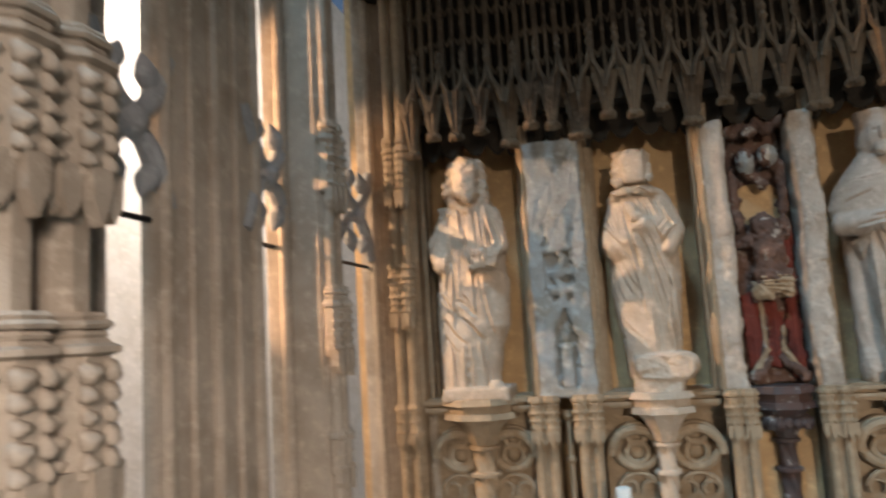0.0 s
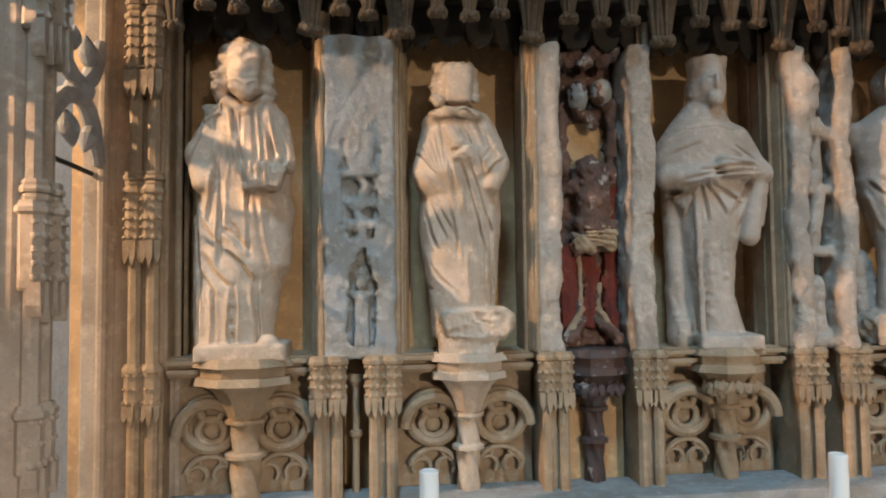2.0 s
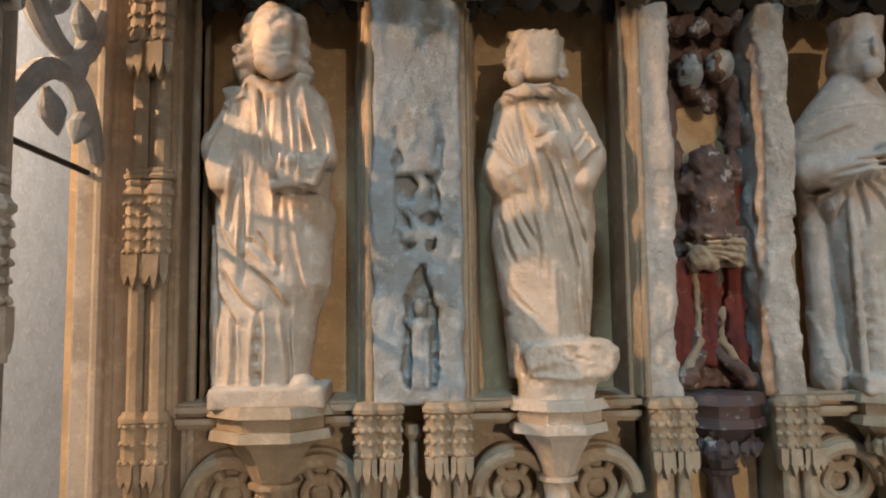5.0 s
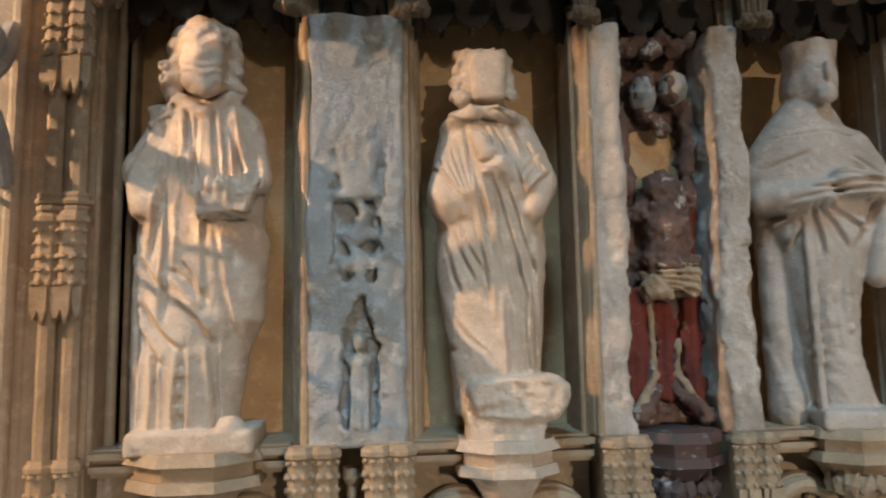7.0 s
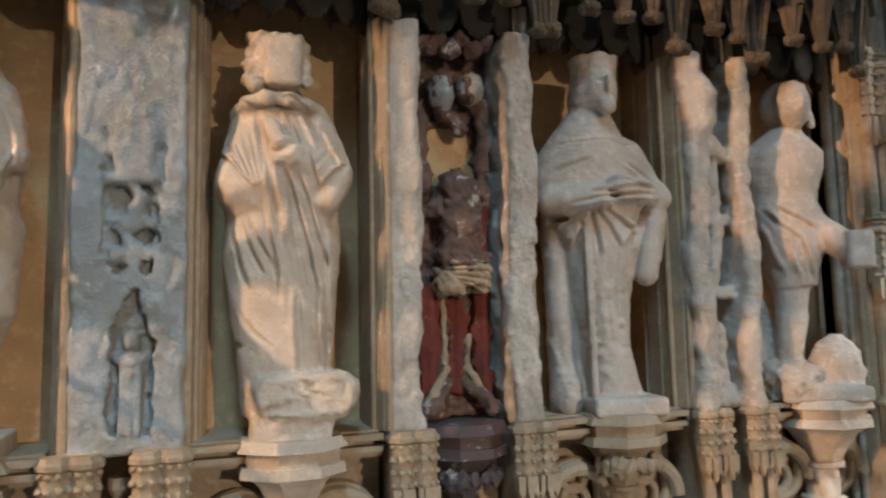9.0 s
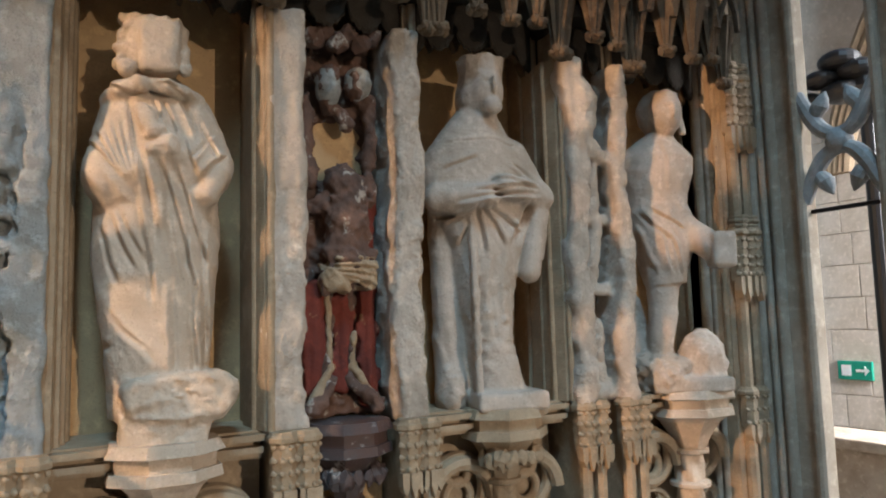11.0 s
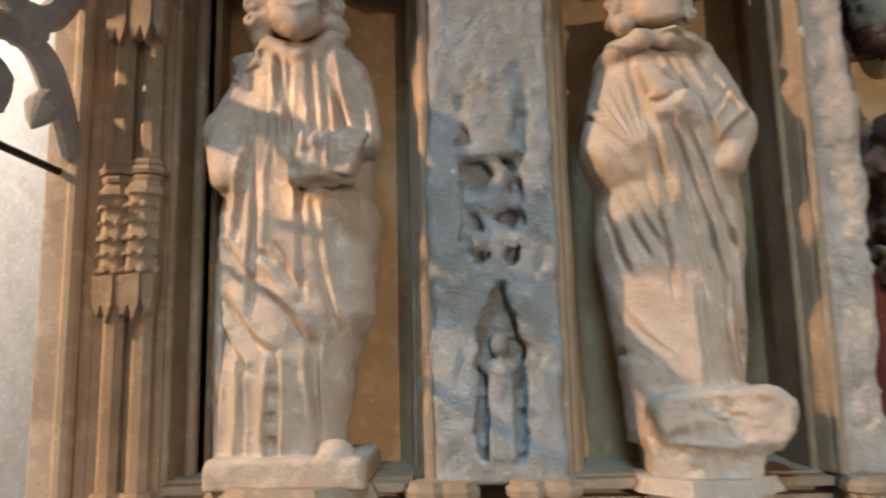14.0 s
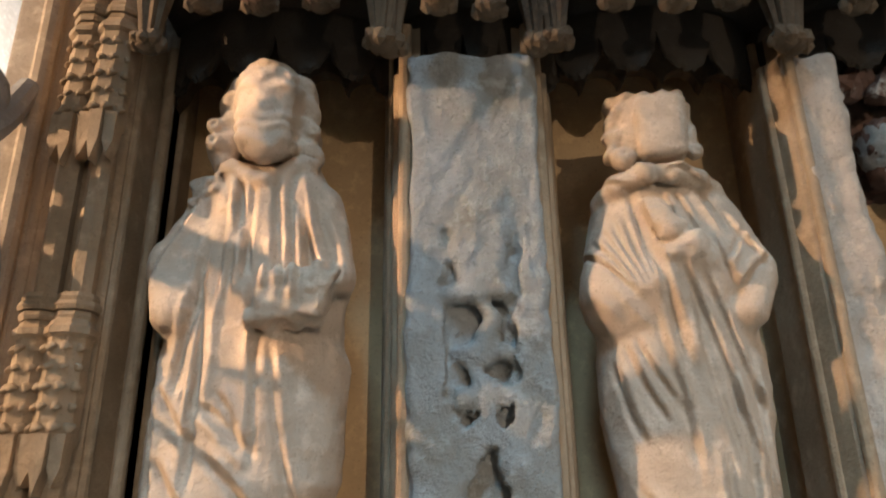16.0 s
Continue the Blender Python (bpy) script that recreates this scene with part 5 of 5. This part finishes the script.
# ---- side screens ----
def screen(label, x, s, openings, y_end):
    """A side screen of stone lights along y: solid strips, mouldings, cross-shaped tracery at mid height; s points outward."""
    ob = thing("stone_screen", label, "stone screen", kind="structure")
    y = y_end
    edges = []
    for a, b in openings:
        edges.append((y, a))
        y = b
    edges.append((y, 3.285))
    t = 0.055
    for a, b in edges:
        bm = bmesh.new()
        lo, hi = sorted((x, x + s * t))
        box(bm, lo, hi, a, b, 0.0, 4.6, 0.006)
        part("mullion", bm, SCREEN, ob)
        n = max(1, round((b - a) / 0.11))
        for i in range(n + 1):
            yy = a + 0.012 + (b - a - 0.024) * i / n
            bm = bmesh.new()
            lathe(bm, [(0.013 if i % 2 else 0.019, 0.55), (0.013 if i % 2 else 0.019, 3.6)], x - s * 0.006, yy, 10)
            part("roll", bm, SCREEN, ob)
    for a, b in openings:
        h = min(0.17, max(0.15, (b - a) / 2))
        m = b - h if b - a > 2 * h else (a + b) / 2
        lo, hi = sorted((x, x + s * t))
        bm = bmesh.new()
        box(bm, lo, hi, a, b, 0.0, 0.55)
        part("sill", bm, SCREEN, ob)
        bm = bmesh.new()
        box(bm, lo, hi, a, b, 3.2, 4.6)
        part("lintel", bm, SCREEN, ob)
        xm = x + s * 0.004
        for up in (1, -1):
            for side in (1, -1):
                bm = bmesh.new()
                path, hs = [], max(0.14, (b - m) if side > 0 else (m - a))
                for i in range(13):
                    q = i / 12
                    path.append((xm, m + side * hs * (1 - q) ** 0.8, 2.07 + up * (0.025 + 0.17 * (1 - math.cos(math.pi * 0.5 * (1 - q))))))
                tube(bm, path, [0.021 + 0.007 * math.sin(math.pi * i / 12) for i in range(13)], 10)
                cusp = part("tracery_arm", bm, TRACERY, ob)
                bm = bmesh.new()
                tube(bm, [(xm, m + side * h * 0.62, 2.07 + up * 0.085), (xm, m + side * h * 0.48, 2.07 + up * 0.115), (xm, m + side * h * 0.38, 2.07 + up * 0.135), (xm, m + side * h * 0.30, 2.07 + up * 0.160), (xm, m + side * h * 0.24, 2.07 + up * 0.18)], [0.008, 0.027, 0.030, 0.018, 0.003], 12)
                part("cusp", bm, TRACERY, cusp)
        bm = bmesh.new()
        bmesh.ops.create_icosphere(bm, subdivisions=2, radius=0.045, matrix=Matrix.Translation((xm, m, 2.07)))
        part("boss", bm, TRACERY, ob)
    bm = bmesh.new()
    lathe(bm, [(0.008, y_end + 0.1), (0.008, 3.2)], 0, 0, 8)
    for v in bm.verts:
        v.co = Vector((x + s * t * 0.5 + v.co.x, v.co.z, 1.845 + v.co.y))
    part("iron_bar", bm, IRON, ob, "thin black iron bar across the lights")
    return ob


LIGHTS = ((-0.60, -0.36), (0.05, 0.29), (0.55, 0.79), (1.36, 1.56), (2.03, 2.19), (2.60, 2.865))
screen("beige limestone side screen with tracery crosses and an iron bar", SIDE_L, -1, LIGHTS[:-1] + ((2.62, 3.06),), -3.0)
screen("blue-lit limestone side screen with tracery crosses and an iron bar", SIDE_R, 1, LIGHTS[3:], 1.2)
for y, w in ((2.27, 0.10), (1.02, 0.24)):
    pinnacle("crocketed limestone buttress on the side screen", SIDE_L + 0.15, y, w, 3.4, radians(90), ((1.42, 1.66) if w < 0.2 else (1.25, 1.55), (1.96, 2.22) if w < 0.2 else (1.75, 2.05)), SCREEN)
pinnacle("crocketed limestone buttress on the side screen", SIDE_R - 0.15, 2.27, 0.10, 3.4, radians(-90), ((1.42, 1.66), (1.96, 2.22)), SCREEN)

# jamb shafts in the corners
for x, s, dy in ((SIDE_L, 1, 0.09), (SIDE_R, -1, 0.0)):
    ob = thing("corner_shafts", "tall moulded limestone shafts in the corner beside the altar screen", "stone shaft", kind="structure")
    for dx, yy, r in ((0.004, 2.985, 0.020), (0.022, 3.02, 0.013), (0.042, 3.05, 0.018), (0.064, 3.075, 0.012), (0.085, 3.10, 0.016), (0.20, 3.11, 0.014), (0.222, 3.13, 0.012)):
        bm = bmesh.new()
        lathe(bm, [(r, 0.0), (r, 3.4)], x + s * dx, min(yy + dy, 3.15), 12)
        part("shaft", bm, SCREEN, ob)
    bm = bmesh.new()
    plan(bm, [(x - s * 0.02, 2.98 + dy), (x + s * 0.09, 3.11 + 0.4 * dy), (x + s * 0.23, 3.155), (x + s * 0.23, 3.285), (x - s * 0.02, 3.285)], 0.0, 3.4)
    part("core", bm, SCREEN, ob)


# ---- altar and candles ----
altar = thing("altar", "stone altar with a white cloth below the altar screen", "altar", (XC, 2.6, 0))
bm = bmesh.new()
box(bm, -0.95, 0.95, -0.30, 0.24, 0.0, 0.70, 0.01)
part("body", bm, CARVED, altar)
bm = bmesh.new()
box(bm, -1.0, 1.0, -0.33, 0.24, 0.702, 0.715, 0.004)
part("cloth", bm, LINEN, altar, "white linen cloth")
bm = bmesh.new()
box(bm, -0.36, 2.73, 2.90, 3.14, 0.0, 0.795, 0.006)
tagged(part("altar_ledge", bm, SLAB), "pale stone ledge at the foot of the altar screen", "ledge", kind="structure")
for x in (0.566, 1.81):
    c = thing("candle", "plain white altar candle in a brass socket", "candle", (x, 2.71, 0.715), "altar candles")
    bm = bmesh.new()
    lathe(bm, [(0.0275, 0.03), (0.0275, 0.236), (0.024, 0.240), (0.008, 0.236)], 0, 0, 24)
    part("wax", bm, WAX, c)
    bm = bmesh.new()
    lathe(bm, [(0.05, 0.0), (0.05, 0.008), (0.034, 0.012), (0.032, 0.05), (0.0285, 0.05), (0.0285, 0.03)], 0, 0, 24)
    part("socket", bm, BRASS, c)


# ---- the church outside the screens ----
bm = bmesh.new()
box(bm, -3.0, -2.8, -4, 9, -0.9, 6.0)
structure("wall_west", "pale lit stone wall of the church beyond the side screen", "wall", bm, PLASTER)
bm = bmesh.new()
box(bm, 7.02, 7.3, -2, 14, -0.9, 7.0)
wall_e = structure("wall_east", "pale ashlar wall of the aisle with fine joints", "wall", bm, PLASTER)
rnd = random.Random(4)
stones = {}
for r in range(12):
    z = -0.2 + r * 0.30
    y = 4.0 + 0.25 * (r % 2)
    while y < 8.0:
        w = rnd.choice((0.42, 0.5, 0.6))
        if w not in stones:
            bm = bmesh.new()
            box(bm, -0.012, 0.03, 0.004, w - 0.004, 0.004, 0.296, 0.005)
            stones[w] = bm
            o = part("ashlar", bm, PLASTER, wall_e)
            stones[w] = o.data
        else:
            o = part("ashlar", stones[w], PLASTER, wall_e)
        o.location = (7.015, y, z)
        y += w
# clustered pier and springing ribs by the aisle wall
pier = thing("clustered_pier", "clustered grey limestone pier with springing ribs", "pier", (6.1, 4.05, -0.9))
for i in range(7):
    bm = bmesh.new()
    lathe(bm, [(0.07 if i % 2 else 0.10, 0), (0.07 if i % 2 else 0.10, 6.5)], 0.22 * math.cos(i * 0.9), 0.22 * math.sin(i * 0.9), 14)
    part("shaft", bm, SCREEN, pier)
ribs = thing("vault_ribs", "dark brown stone vault ribs springing from the aisle wall", "vault rib", (6.9, 4.9, 0), kind="structure")
for i in range(4):
    bm = bmesh.new()
    tube(bm, [(0.0, 0.42 - 0.05 * i - 1.35 * q ** 1.7 * (1 + 0.16 * i), 2.75 + 2.6 * q) for q in [k / 10 for k in range(11)]], 0.055, 8)
    part("rib", bm, CARVED, ribs)
sign = thing("exit_sign", "green exit sign with a white arrow on the aisle wall", "sign", (6.99, 5.30, 0.93))
bm = bmesh.new()
box(bm, -0.02, 0.01, -0.16, 0.16, -0.085, 0.085, 0.004)
part("plate", bm, GREEN, sign)
bm = bmesh.new()
prism(bm, [(-0.13, -0.012), (-0.05, -0.012), (-0.05, -0.045), (-0.005, 0.0), (-0.05, 0.045), (-0.05, 0.012), (-0.13, 0.012)], 0, 0.003)
for v in bm.verts:
    v.co = Vector((-0.026 + v.co.y, -v.co.x - 0.145, v.co.z))
part("arrow", bm, WHITE, sign)
bm = bmesh.new()
box(bm, -0.025, -0.022, 0.03, 0.12, -0.05, 0.05)
part("doorway_mark", bm, WHITE, sign)
tomb = thing("low_stone_wall", "grey carved stone parapet in the aisle", "parapet", (5.2, 3.9, -0.9))
bm = bmesh.new()
box(bm, -0.15, 0.15, -0.9, 0.9, 0.0, 1.50, 0.01)
part("body", bm, SCREEN, tomb)
bm = bmesh.new()
box(bm, -0.22, 0.22, -0.95, 0.95, 1.50, 1.57, 0.015)
part("coping", bm, SCREEN, tomb)
for i in range(4):
    bm = bmesh.new()
    tube(bm, [(-0.16, y, z) for (y, _, z) in arc(-0.6 + i * 0.4, 1.05, 0.14, 0, 360, 0, 18)], 0.025, 6)
    part("carved_ring", bm, SCREEN, tomb)
fin = thing("carved_finial", "glossy black bulbous carved wooden finial beyond the screen", "finial", (4.22, 3.42, 1.55))
for dx, dy, dz, r in ((-0.05, 0.10, 1.27, 0.10), (-0.10, 0.18, 1.18, 0.085), (-0.12, 0.25, 1.08, 0.07), (-0.02, 0.02, 1.20, 0.10), (-0.05, 0.10, 1.10, 0.10)):
    bm = bmesh.new()
    bmesh.ops.create_uvsphere(bm, u_segments=18, v_segments=10, radius=r)
    for v in bm.verts:
        v.co = Vector((v.co.x + dx, v.co.y * 1.1 + dy, v.co.z * 0.62 + dz))
    part("knob", bm, BLACKWOOD, fin)
bm = bmesh.new()
lathe(bm, [(0.04, -2.45), (0.04, 0.9), (0.07, 1.0), (0.09, 1.1), (0.05, 1.2)], 0, 0, 14)
part("post", bm, BLACKWOOD, fin)
